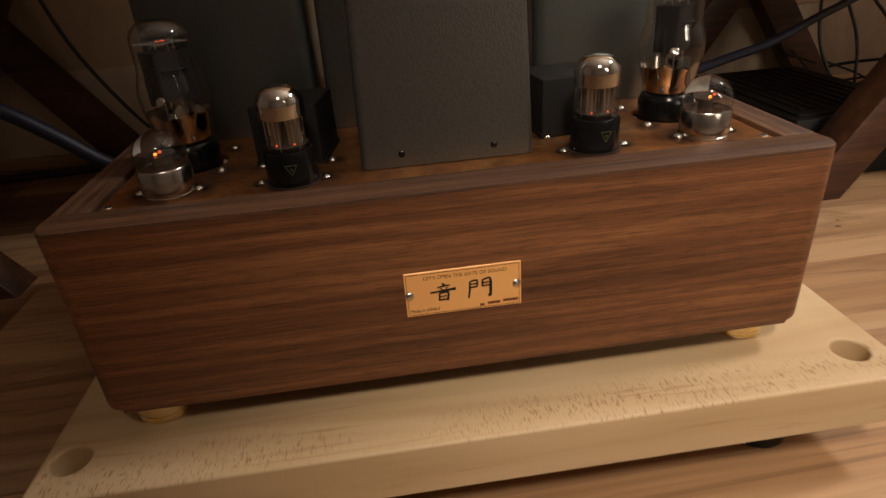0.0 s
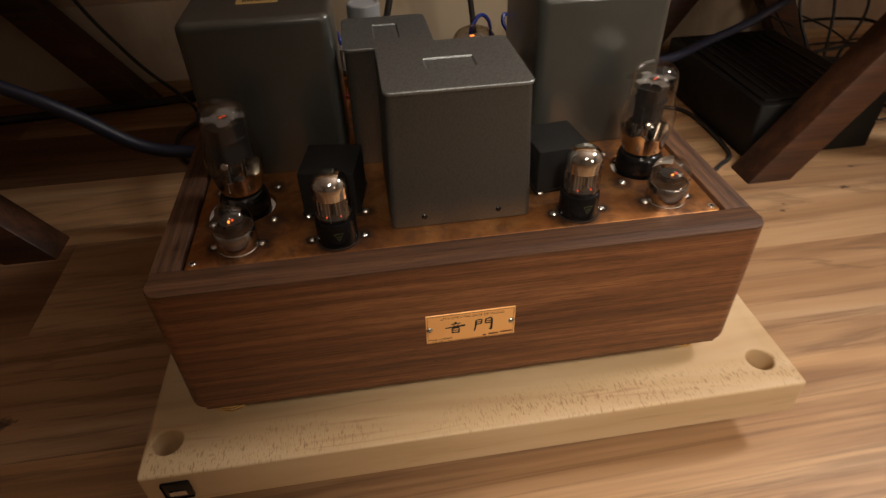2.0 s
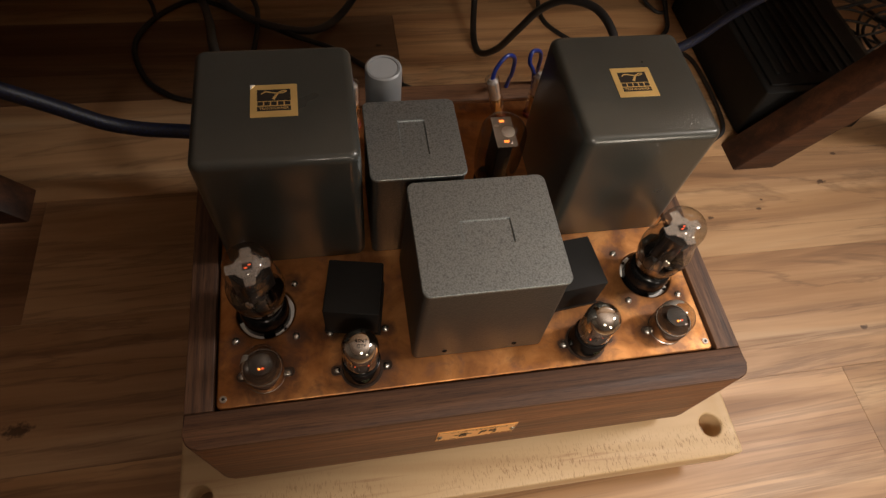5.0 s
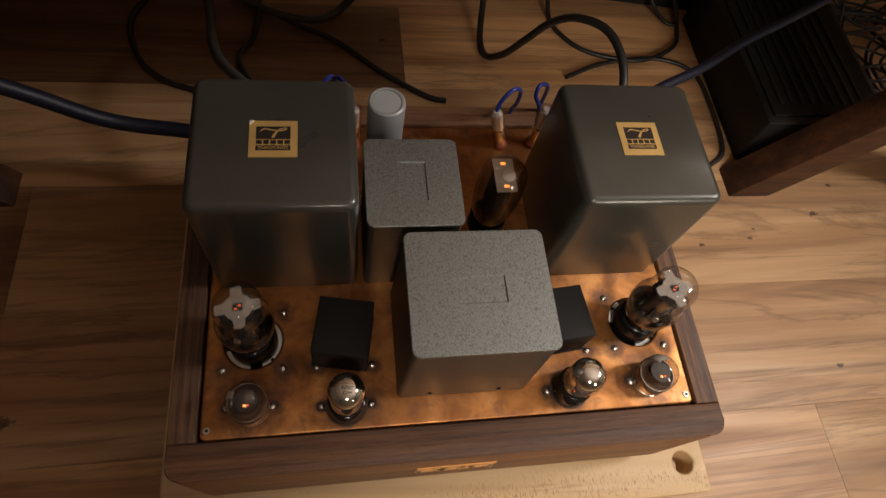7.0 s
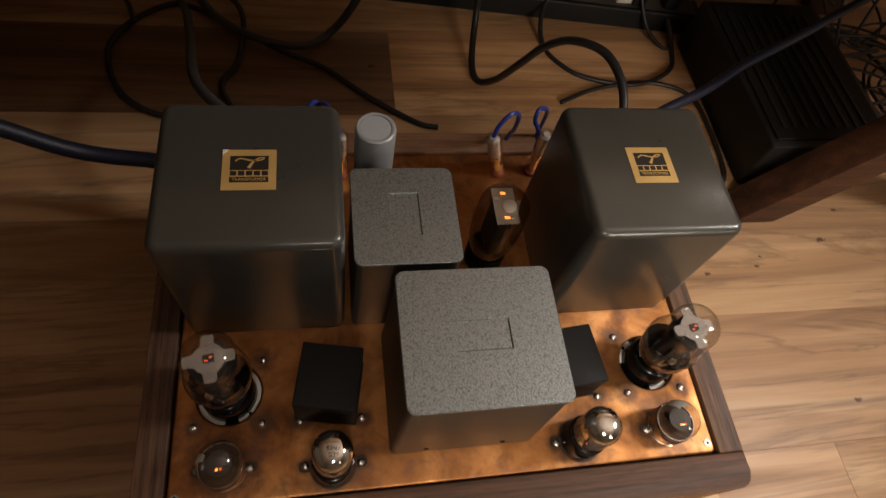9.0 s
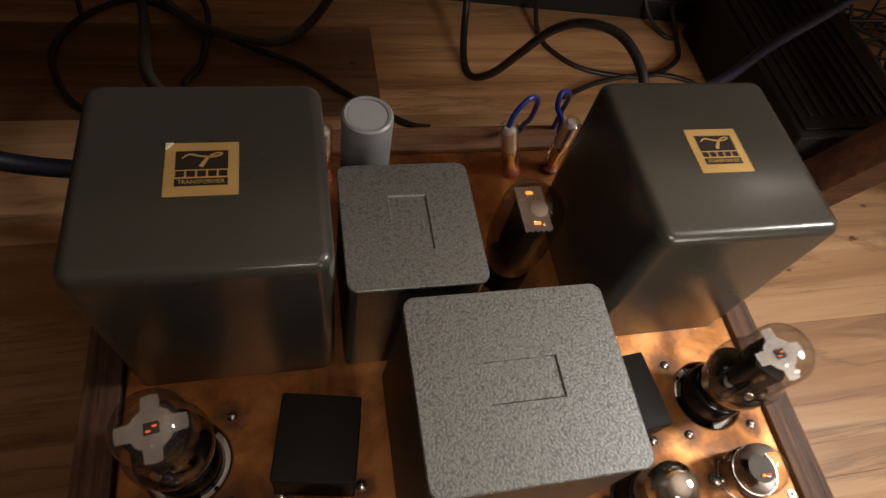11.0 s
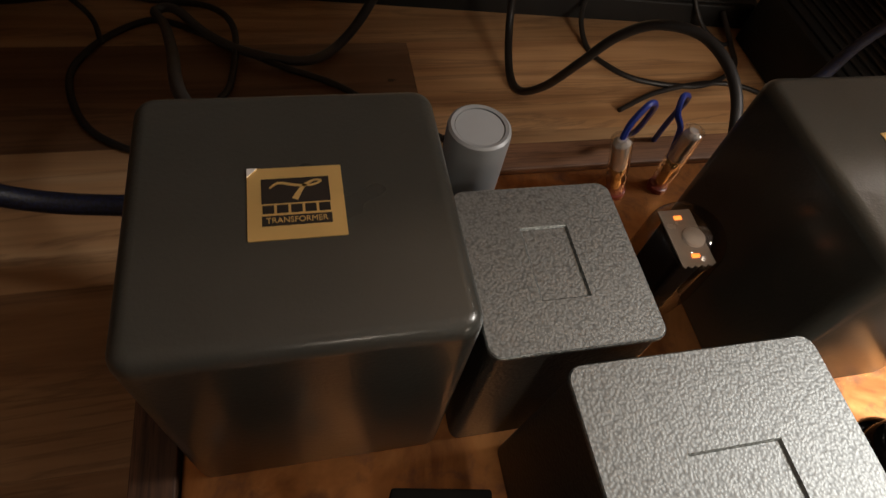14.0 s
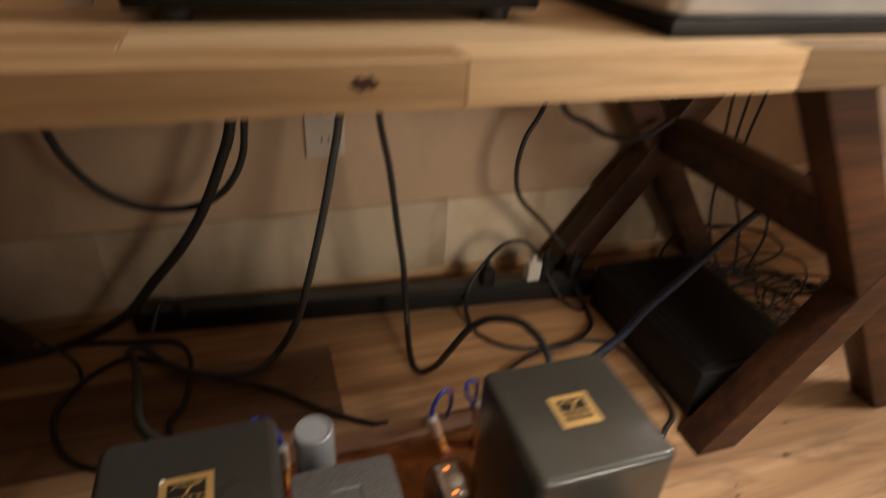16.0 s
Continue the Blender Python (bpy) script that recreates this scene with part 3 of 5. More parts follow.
def board():
    t = thing("isolation_board", (0, 0, 0.05), "thick pale maple board with round corner holes under the amplifier", "board")
    bm = bmesh.new()
    w, d, cy, r = 0.600, 0.462, 0.179, 0.0125
    pts = [(x, y + cy) for x, y in outline(w, d, 0.004, 3)]
    pts = [(x + 0.0095, y) for x, y in pts]
    holes = [(sx * 0.2765 + 0.0055, y) for sx in (-1, 1) for y in (-0.018, 0.376)]
    h = 0.041
    for z in (0.0, h):
        edges = []
        loops = [pts] + [[(hx + r * math.cos(2 * math.pi * k / 28), hy + r * math.sin(2 * math.pi * k / 28)) for k in range(28)] for hx, hy in holes]
        rings = []
        for lp in loops:
            vs = [bm.verts.new((x, y, z)) for x, y in lp]
            rings.append(vs)
            edges += [bm.edges.new((vs[i], vs[(i + 1) % len(vs)])) for i in range(len(vs))]
        bmesh.ops.triangle_fill(bm, use_beauty=True, use_dissolve=False, edges=edges)
        if z == 0.0:
            low = rings
    for a, b in zip(low, rings):
        for i in range(len(a)):
            j = (i + 1) % len(a)
            bm.faces.new((a[i], a[j], b[j], b[i]))
    bmesh.ops.recalc_face_normals(bm, faces=bm.faces)
    rim = [e for e in bm.edges if e.verts[0].co.z > h - 1e-5 and e.verts[1].co.z > h - 1e-5 and e.calc_face_angle(0) > 1.0]
    bmesh.ops.bevel(bm, geom=rim, offset=0.0025, segments=3, affect="EDGES", profile=0.5)
    ob = part("slab", bm, MAPLE, t)
    ob.matrix_basis = pose(0, 0, -0.002)
    for sx in (-1, 1):
        for y in (0.0, 0.36):
            foot = part("foot", lathe([(0, -0.05), (0.02, -0.05), (0.022, -0.047), (0.022, -0.002), (0, -0.002)], 24), BLACK_PLASTIC, t, "black rubber foot")
            foot.matrix_basis = pose(sx * 0.235, y, 0)
    tag_ob = part("tag", box(-0.012, 0.012, -0.0535, -0.0522, 0.006, 0.03, 0.002, 2), BAKELITE, t, "small black metal tag")
    tag_ob.matrix_basis = pose(-0.262, 0, 0)
    part("mark", box(-0.007, 0.007, -0.0545, -0.0537, 0.012, 0.018), STEEL, t).matrix_basis = pose(-0.262, 0, 0)
    return t


board()

# ---------- amplifier ----------
Z0, ZT, PLATE = 0.1138, 0.2465, 0.244
amp = thing("tube_amplifier", (0, 0, BOARD_TOP), "walnut-cased valve amplifier with a copper top, on a maple board", "amplifier")


def rel(ob):
    """Parts below are written in room coordinates."""
    ob.matrix_basis = Matrix.Translation((0, 0, -BOARD_TOP)) @ ob.matrix_basis
    return ob


fy0, fy1 = -0.0085, 0.0205
pts = [(x, y + (fy0 + fy1) / 2) for x, y in outline(0.490, fy1 - fy0, (0.0, 0.0, 0.013, 0.013), 6)]
rel(hard(part("front_panel", prism(pts, Z0, ZT - 0.0022, 0, 0.005), WALNUT, amp, "oiled walnut front with straight flowing grain"), 40))
rel(hard(part("top_rail", prism(pts, ZT - 0.0022, ZT, 0.0015, 0), WALNUT_RAIL, amp, "dark walnut rail round the copper top"), 40))
by0, by1 = 0.3425, 0.368
pts = [(x, y + (by0 + by1) / 2) for x, y in outline(0.490, by1 - by0, (0.013, 0.013, 0.0, 0.0), 6)]
rel(hard(part("back_panel", prism(pts, Z0, ZT - 0.0022, 0, 0.005), WALNUT, amp), 40))
rel(hard(part("top_rail", prism(pts, ZT - 0.0022, ZT, 0.0015, 0), WALNUT_RAIL, amp), 40))
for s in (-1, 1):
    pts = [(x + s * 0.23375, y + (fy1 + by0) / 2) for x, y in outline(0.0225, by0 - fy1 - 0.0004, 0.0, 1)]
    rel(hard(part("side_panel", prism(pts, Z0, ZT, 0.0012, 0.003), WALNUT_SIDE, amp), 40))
rel(part("bottom_panel", box(-0.2223, 0.2223, fy1 + 0.0003, by0 - 0.0003, Z0 + 0.004, Z0 + 0.01), BLACK_PLASTIC, amp))
for sx in (-1, 1):
    for y in (0.0295, 0.335):
        foot = part("foot", lathe([(0, 0), (0.0185, 0), (0.020, 0.0015), (0.020, 0.003), (0.0193, 0.0034), (0.0193, 0.004), (0.020, 0.0044), (0.020, 0.0062), (0.0193, 0.0066), (0.0193, 0.0072),
                                   (0.020, 0.0076), (0.0212, 0.0125), (0.0215, 0.0238), (0.021, 0.0246), (0, 0.0246)], 40), GOLD, amp, "turned brass foot")
        foot.matrix_basis = pose(sx * 0.2190, y - (0.006 if sx < 0 else 0.002), 0) @ Matrix.Diagonal((0.98, 0.98, 1, 1))

# copper top plate with two real holes
TUBE_X, TUBE_Y = 0.1805, 0.1045
bm = bmesh.new()
levels = []
for z in (PLATE - 0.0042, PLATE):
    edges, rings = [], []
    loops = [[(x, y + 0.1815) for x, y in outline(0.4416, 0.3194, 0.005, 4)]]
    loops += [[(sx * TUBE_X + 0.0245 * math.cos(2 * math.pi * k / 40), TUBE_Y + 0.0245 * math.sin(2 * math.pi * k / 40)) for k in range(40)] for sx in (-1, 1)]
    for lp in loops:
        vs = [bm.verts.new((x, y, z)) for x, y in lp]
        rings.append(vs)
        edges += [bm.edges.new((vs[i], vs[(i + 1) % len(vs)])) for i in range(len(vs))]
    bmesh.ops.triangle_fill(bm, use_beauty=True, use_dissolve=False, edges=edges)
    levels.append(rings)
for a, b in zip(*levels):
    for i in range(len(a)):
        j = (i + 1) % len(a)
        bm.faces.new((a[i], a[j], b[j], b[i]))
bmesh.ops.recalc_face_normals(bm, faces=bm.faces)
rim = [e for e in bm.edges if all(v.co.z > PLATE - 1e-5 for v in e.verts) and e.calc_face_angle(0) > 1.0 and max(abs(e.verts[0].co.x), abs(e.verts[0].co.y - 0.1815)) > 0.155]
bmesh.ops.bevel(bm, geom=rim, offset=0.0022, segments=4, affect="EDGES", profile=0.5)
for f in bm.faces:
    f.smooth = abs(f.normal.z) < 0.99 and f.calc_area() < 0.002
rel(part("top_plate", bm, COPPER, amp, "brushed copper top plate with dark heat stains"))

# nameplate
plate = rel(hard(part("nameplate", box(-0.0385, 0.0370, -0.0097, -0.0085, 0.1612, 0.1935, 0.0004, 1), COPPER_FOIL, amp, "small polished copper nameplate with black writing")))
NP = Matrix.Translation((-0.0008, -0.00972, 0.1774)) @ pose(0, 0, 0, 90)


def on_plate(name, bm, mat, label=""):
    ob = part(name, moved(bm, NP), mat, plate, label)
    return ob


on_plate("line_of_writing", moved(lettering("LET'S OPEN THE GATE OF SOUND", 0.0036, 0.0535), pose(0.0015, 0.0112, 0)), INK_BROWN, "LET'S OPEN THE GATE OF SOUND")
on_plate("origin_mark", moved(lettering("Made in JAPAN", 0.0034, 0.0188), pose(-0.0258, -0.0122, 0)), INK, "Made in JAPAN")
on_plate("writing_bars", merge(moved(box(-0.0015, 0.0015, -0.0008, 0.0008, 0, 0.0002), pose(0.0118, -0.0132, 0)), moved(box(-0.0042, 0.0042, -0.0009, 0.0009, 0, 0.0002), pose(0.0195, -0.0125, 0)),
                               moved(box(-0.005, 0.005, -0.0009, 0.0009, 0, 0.0002), pose(0.0305, -0.0119, 0))), INK_BROWN)
S = 0.00098
glyph_a = [([(-1, 7), (1, 6)], (1.0, 0.8)), ([(-4, 4.6), (0, 5.2), (4, 5.4)], (0.7, 0.9, 0.6)), ([(-2, 4), (-1.2, 2.4)], (0.7, 0.5)), ([(2.4, 4.2), (1.2, 2.3)], (0.8, 0.5)),
           ([(-9, 1.2), (-2, 1.6), (8, 2.4)], (0.9, 1.1, 1.5)), ([(-3, 0.2), (-3.2, -5.6)], (0.9, 0.9)), ([(-3, 0), (2.6, 0.4), (2.4, -5.8)], (0.8, 1.0, 1.2)),
           ([(-2.6, -2.4), (2, -2.2)], (0.7, 0.7)), ([(-2.8, -5), (2.2, -4.8)], (0.8, 0.8))]
glyph_b = [([(-6.4, 6), (-6.6, 0), (-7.6, -6.6)], (1.0, 1.2, 0.8)), ([(-6.2, 6), (-1.6, 6.4), (-1.8, 1.4)], (0.7, 1.0, 1.0)), ([(-6, 3.8), (-2, 4)], (0.7, 0.7)), ([(-6, 1.4), (-2, 1.7)], (0.8, 0.8)),
           ([(2.0, 6.6), (1.8, 1.6)], (0.9, 1.0)), ([(2, 6.5), (7, 7), (7.2, -2), (6.8, -6), (5.2, -5.2)], (0.8, 1.2, 1.5, 1.5, 0.4)), ([(2.2, 4.2), (6.6, 4.5)], (0.7, 0.7)), ([(2, 1.8), (6.6, 2.1)], (0.8, 0.8))]
for nm, glyph, gx in (("brush_sign", glyph_a, -0.0128), ("brush_sign", glyph_b, 0.0105)):
    on_plate(nm, merge(*[moved(stroke([(x * S, y * S) for x, y in p], [w * S * 1.25 for w in ws]), pose(gx, -0.0006, 0.00005 * i)) for i, (p, ws) in enumerate(glyph)]), INK, "black brushed sign")
on_plate("border", merge(*[box(a, b, c, d, 0, 0.00015) for a, b, c, d in ((-0.0365, 0.0365, 0.0146, 0.0149), (-0.0365, 0.0365, -0.0151, -0.0148), (-0.0365, -0.0362, -0.0148, 0.0146), (0.0362, 0.0365, -0.0148, 0.0146))]), INK_BROWN)


def screw_head(r=0.0033, h=0.0019, slot=True):
    prof = [(0, -0.0005), (r, -0.0005), (r, 0.0003)] + arc(0, 0.0003 - (r * r - h * h) / (2 * h), (r * r + h * h) / (2 * h), math.degrees(math.atan2((r * r - h * h) / (2 * h), r)), 90, 5)
    return lathe(prof, 16)


SCREW = mesh_of("screw", screw_head(), STEEL)
SCREW_DARK = mesh_of("screw", screw_head(), BAKELITE)
SLOT = mesh_of("slot", merge(box(-0.0016, 0.0016, -0.00028, 0.00028, 0.00150, 0.00205), box(-0.00028, 0.00028, -0.0016, 0.0016, 0.00150, 0.00206)), INK)
FLAT_SCREW = mesh_of("flat_screw", lathe([(0, -0.0005), (0.0031, -0.0005), (0.0031, 0.0004), (0.0027, 0.0008), (0, 0.0008)], 20), STEEL)
RECESS = mesh_of("recess", lathe([(0, 0.0006), (0.0015, 0.0006), (0.0015, 0.0009), (0, 0.0009)], 6), INK)


def screw(x, y, z, parent=amp, washer=True, m=None):
    ob = new("screw", SCREW)
    ob.parent = parent
    ob.matrix_basis = m if m else pose(x, y, z - BOARD_TOP + (0.0006 if washer else 0.0), 0, 0, rnd.uniform(0, 90))
    sl = new("slot", SLOT)
    sl.parent = ob
    return ob


for sx in (-1, 1):
    for x, y in ((0.155, 0.130), (0.155, 0.0785), (0.206, 0.0795), (0.206, 0.130), (0.1625, 0.046), (0.2005, 0.0475), (0.122, 0.0435), (0.0800, 0.0425), (0.126, 0.078), (0.0775, 0.077)):
        screw(sx * x, y, PLATE)
    for y in (0.030, 0.333):
        ob = new("flat_screw", FLAT_SCREW)
        ob.parent = amp
        ob.matrix_basis = pose(sx * 0.215, y, PLATE - BOARD_TOP)
        sl = new("recess", RECESS)
        sl.parent = ob
for x in (-0.0355, 0.034):
    ob = screw(0, 0, 0, plate, m=Matrix.Translation((x, -0.0097, 0.1775)) @ pose(0, 0, 0, 90, 0, 20) @ Matrix.Scale(0.9, 4))


# ---------- transformers ----------
def output_transformer(x0, x1, y0, y1, label):
    w, d, h = x1 - x0, y1 - y0, 0.387 - PLATE
    t = thing("transformer", ((x0 + x1) / 2, (y0 + y1) / 2, PLATE), label, "transformer", "large transformers")
    part("can", can(w, d, 0.0005, h, 0.0095, 0.0068), ENAMEL, t)
    sticker = part("sticker", prism(outline(0.036, 0.034, 0.0006, 2), h, h + 0.0004), GOLD_FOIL, t, "gold foil maker's sticker with black print")
    z = h + 0.0004
    if x0 < 0:
        part("peeled_corner", prism([(-0.0180, 0.0170), (-0.0180, 0.0128), (-0.0142, 0.0170)], z, z + 0.0005), PALE_METAL, sticker, "pale peeled corner")
    part("panel", moved(box(-0.0128, 0.0128, -0.0005, 0.0115, 0, 0.00012), pose(0, 0, z)), INK, sticker)
    part("swoosh", merge(stroke([(-0.0098, 0.0068), (-0.0062, 0.0092), (0.000, 0.0078), (0.0060, 0.0075), (0.0098, 0.0092), (0.0072, 0.0098), (0.003, 0.0070), (-0.0005, 0.0010)], [0.0008, 0.0011, 0.0012, 0.0010, 0.0009, 0.0009, 0.0015, 0.0024], z + 0.00014, 0.0001)), GOLD_FOIL, sticker)
    bars = [moved(box(-0.0021, 0.0021, -0.0019, 0.0019, 0, 0.00012), pose(-0.0104 + 0.0052 * k, -0.0032, z)) for k in range(5)]
    part("maker_bars", merge(*bars), INK, sticker)
    part("band", moved(box(-0.0128, 0.0128, -0.0108, -0.0062, 0, 0.00012), pose(0, 0, z)), INK, sticker)
    part("word", moved(lettering("TRANSFORMER", 0.0036, 0.0225, 0.00005), pose(0, -0.0085, z + 0.0002)), GOLD_FOIL, sticker, "TRANSFORMER")
    return t


output_transformer(-0.2135, -0.0875, 0.1560, 0.2795, "olive-grey enamelled transformer can with a gold sticker, beside the valves")
ot = output_transformer(0.0905, 0.2120, 0.1570, 0.2815, "olive-grey enamelled transformer can with a gold sticker, beside the rectifier valve")


def choke(x0, x1, y0, y1, top, emboss, label, screws, flare=0.0):
    w, d, h = x1 - x0, y1 - y0, top - PLATE
    t = thing("transformer", ((x0 + x1) / 2, (y0 + y1) / 2, PLATE), label, "transformer")
    body = prism(outline(w - 0.003, d - 0.003, 0.005, 5), 0.0005, h - 0.002)
    for v in body.verts:
        if v.co.z < 0.001:
            v.co.x *= (w + flare) / (w - 0.003)
            v.co.y *= (d + flare * 0.6) / (d - 0.003)
    hard(part("can", body, HAMMER_SHADED, t))
    ew, ed = emboss
    bm = bmesh.new()
    rings = [outline(w - 0.0012, d - 0.0012, 0.0060, 6), outline(ew + 0.0011, ed + 0.0011, 0.0, 1)]
    vo, vi = [[bm.verts.new((x, y, h)) for x, y in ring] for ring in rings]
    edges = [bm.edges.new((vs[i], vs[(i + 1) % len(vs)])) for vs in (vo, vi) for i in range(len(vs))]
    bmesh.ops.triangle_fill(bm, use_beauty=True, use_dissolve=False, edges=edges)
    chain = [vi]
    for grow, z in ((0.0006, h - 0.0003), (-0.0006, h - 0.0012)):
        chain.append([bm.verts.new((x, y, z)) for x, y in outline(ew + grow, ed + grow, 0.0, 1)])
    vm = [bm.verts.new((x, y, h - 0.0006)) for x, y in outline(w, d, 0.0065, 6)]
    vl = [bm.verts.new((x, y, h - 0.0024)) for x, y in outline(w, d, 0.0065, 6)]
    for a_, b_ in list(zip(chain, chain[1:])) + [(vo, vm), (vm, vl)]:
        for i in range(len(a_)):
            k = (i + 1) % len(a_)
            bm.faces.new((a_[i], a_[k], b_[k], b_[i]))
    bm.faces.new(chain[-1])
    bm.faces.new(vl[::-1])
    bmesh.ops.recalc_face_normals(bm, faces=bm.faces)
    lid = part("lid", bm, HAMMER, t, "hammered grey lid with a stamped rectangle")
    for x in screws:
        ob = new("screw", SCREW_DARK)
        ob.parent = t
        ob.matrix_basis = pose(x, -d / 2 + 0.0015 - flare * 0.44, 0.009, 90) @ Matrix.Scale(0.8, 4)
        s2 = new("slot", SLOT)
        s2.parent = ob
    return t


choke(-0.0545, 0.0580, 0.0475, 0.1480, 0.362, (0.039, 0.0215), "hammered grey steel transformer box at the front of the copper top", (-0.031, 0.031), 0.005)
choke(-0.0815, -0.0015, 0.1565, 0.2415, 0.356, (0.022, 0.037), "smaller hammered grey steel choke box between the transformers", ())


# ---------- black blocks ----------
def block(x, y, turn, label):
    t = thing("filter_block", (x, y, PLATE), label, "electrical block", "black filter blocks", turn=turn)
    part("housing", prism(outline(0.047, 0.050, 0.0015, 3), 0.0005, 0.0415, 0.0012, 0, 2), BLACK_RESIN, t)
    part("seal", prism(outline(0.049, 0.052, 0.001, 2), 0.0, 0.003), BLACK_PLASTIC, t)
    return t


block(-0.1020, 0.1005, -10, "matt black resin block turned askew beside the driver valve")
block(0.0950, 0.1025, 6, "matt black resin block beside the grey transformer box")


# ---------- valves ----------
def driver_valve(x, printed):
    t = thing("driver_valve", (x, 0.0430, PLATE), "small straight glass valve with a mirrored top and black base" if not printed else "small straight glass valve with a mirrored, printed top and black base", "vacuum tube", "driver valves")
    part("base", lathe([(0, 0), (0.0162, 0), (0.0165, 0.001), (0.0165, 0.004), (0.0163, 0.005), (0.0163, 0.020), (0.0155, 0.0225), (0.0145, 0.023), (0, 0.023)], 36), BAKELITE, t)
    body = [(0.0138, 0.0228), (0.0146, 0.026), (0.0148, 0.030), (0.0148, 0.050)] + arc(0.004, 0.0515, 0.0108, 0, 78, 8) + [(0.0, 0.0625)]
    bulb = part("bulb", lathe(body, 40), GLASS, t)
    part("mirror", lathe([(0.0144, 0.0432), (0.0145, 0.050)] + arc(0.0038, 0.0512, 0.0107, 0, 78, 8) + [(0.0, 0.0620)], 36), CHROME, bulb, "silver getter mirror")
    for dx in (-0.0055, 0.0055):
        part("anode", moved(prism(outline(0.0085, 0.0125, 0.0025, 3), 0.026, 0.044), pose(dx, 0, 0)), BRIGHT_ANODE, bulb)
    for z in (0.0255, 0.0440):
        part("spacer", lathe([(0, z), (0.0135, z), (0.0135, z + 0.0006), (0, z + 0.0006)], 24), ANODE, bulb)
    for k in range(6):
        a = 2 * math.pi * k / 6 + 0.3
        part("rod", moved(lathe([(0, 0.0225), (0.0004, 0.0225), (0.0004, 0.046), (0, 0.046)], 6), pose(0.0118 * math.cos(a), 0.0118 * math.sin(a), 0)), STEEL, bulb)
    for dx in (-0.0055, 0.0055):
        for ex in (-0.0028, 0.0, 0.0028):
            part("anode_rib", box(dx + ex - 0.0004, dx + ex + 0.0004, -0.0072, 0.0072, 0.0265, 0.0435), STEEL, bulb)
        part("heater", moved(lathe(arc(0, 0, 0.0008, -90, 90, 4), 8), pose(dx, -0.0078, 0.0262)), HEAT_DIM, bulb)
    part("mount", lathe([(0, 0), (0.0182, 0), (0.0182, 0.0012), (0, 0.0014)], 30), DARK_LUG, t, "darkened mounting ring")
    for s_ in (-1, 1):
        part("ear", moved(prism(outline(0.012, 0.0085, 0.0035, 4), 0.0002, 0.0011), pose(s_ * 0.0200, 0, 0)), DARK_LUG, t)
    tri = [stroke([a, b], (0.0005, 0.0005)) for a, b in (((-0.0036, 0.003), (0.0036, 0.003)), ((0.0036, 0.003), (0, -0.0036)), ((0, -0.0036), (-0.0036, 0.003)), ((-0.001, 0.0014), (0.001, 0.0006)), ((0.001, 0.0006), (-0.0008, -0.0006)))]
    mark = merge(*tri)
    for v in mark.verts:
        a = v.co.x / 0.0163 - math.pi / 2 + 0.12
        rr = 0.01638 + v.co.z
        v.co = Vector((rr * math.cos(a), rr * math.sin(a), 0.0125 + v.co.y))
    part("printed_mark", mark, GREEN_PRINT, t)
    if printed:
        lines = merge(moved(lettering("6SN7", 0.0042, None, 0.00005), pose(0, 0.0022, 0)), moved(lettering("GTB", 0.0042, None, 0.00005), pose(0.001, -0.0022, 0)))
        moved(lines, pose(0.0005, -0.002, 0, 0, 0, -10))
        for v in lines.verts:
            rr = math.hypot(v.co.x, v.co.y)
            v.co.z += 0.06275 - rr * rr / 0.030
        part("type_print", lines, INK, bulb, "6SN7 GTB")
    return t


driver_valve(-0.101, True)
driver_valve(0.101, False)


def small_valve(x):
    t = thing("miniature_valve", (x, 0.0470, PLATE), "squat glass valve with a bare metal collar, faintly glowing", "vacuum tube", "squat front valves")
    part("collar", lathe([(0, 0), (0.0166, 0), (0.0166, 0.0012), (0.0158, 0.0018), (0.0158, 0.0028), (0.0166, 0.0036), (0.0168, 0.0175), (0.0160, 0.0186), (0.0152, 0.0186), (0.0150, 0.0170)], 40), NICKEL, t, "dull nickel collar")
    bulb = part("bulb", lathe([(0.0150, 0.0180)] + arc(0.0, 0.0245, 0.0164, -23, 90, 14), 40), GLASS, t)
    part("button", lathe([(0, 0.0172), (0.0149, 0.0172), (0.0149, 0.0178), (0, 0.0184)], 30), BROWN_GLASS, bulb)
    part("anode", moved(prism(outline(0.011, 0.006, 0.002, 3), 0.0184, 0.0255), pose(0, 0.002, 0, 0, 0, 25)), BRIGHT_ANODE, bulb)
    part("spacer", lathe([(0, 0.0257), (0.0092, 0.0257), (0.0092, 0.0262), (0, 0.0262)], 22), ANODE, bulb)
    part("getter_spot", lathe([(0.0172 * math.cos(radians(a)), 0.0225 + 0.0172 * math.sin(radians(a))) for a in (12, 30, 48)], 9), PALE_METAL, bulb, "mirrored getter patch").matrix_basis = pose(0, 0, 0)
    # The dim second dot paints the heater's reflection in the dome.
    for dx, dz, mat in ((-0.001, 0.0272, HEAT), (0.002, 0.0285, HEAT_DIM)):
        part("heater", moved(lathe(arc(0, 0, 0.0010, -90, 90, 4), 10), pose(dx, -0.0045, dz)), mat, bulb, "orange heater glow, real and reflected")
    for s in (-1, 1):
        part("ear", moved(prism(outline(0.012, 0.008, 0.0035, 4), 0.0003, 0.0012), pose(s * 0.0178, 0.0, 0)), DARK_LUG, t)
    return t


# the getter patch covers one side only
def half(bm, a0, a1):
    gone = [f for f in bm.faces if not a0 <= math.degrees(math.atan2(f.calc_center_median().y, f.calc_center_median().x)) <= a1]
    bmesh.ops.delete(bm, geom=gone, context="FACES")
    return bm


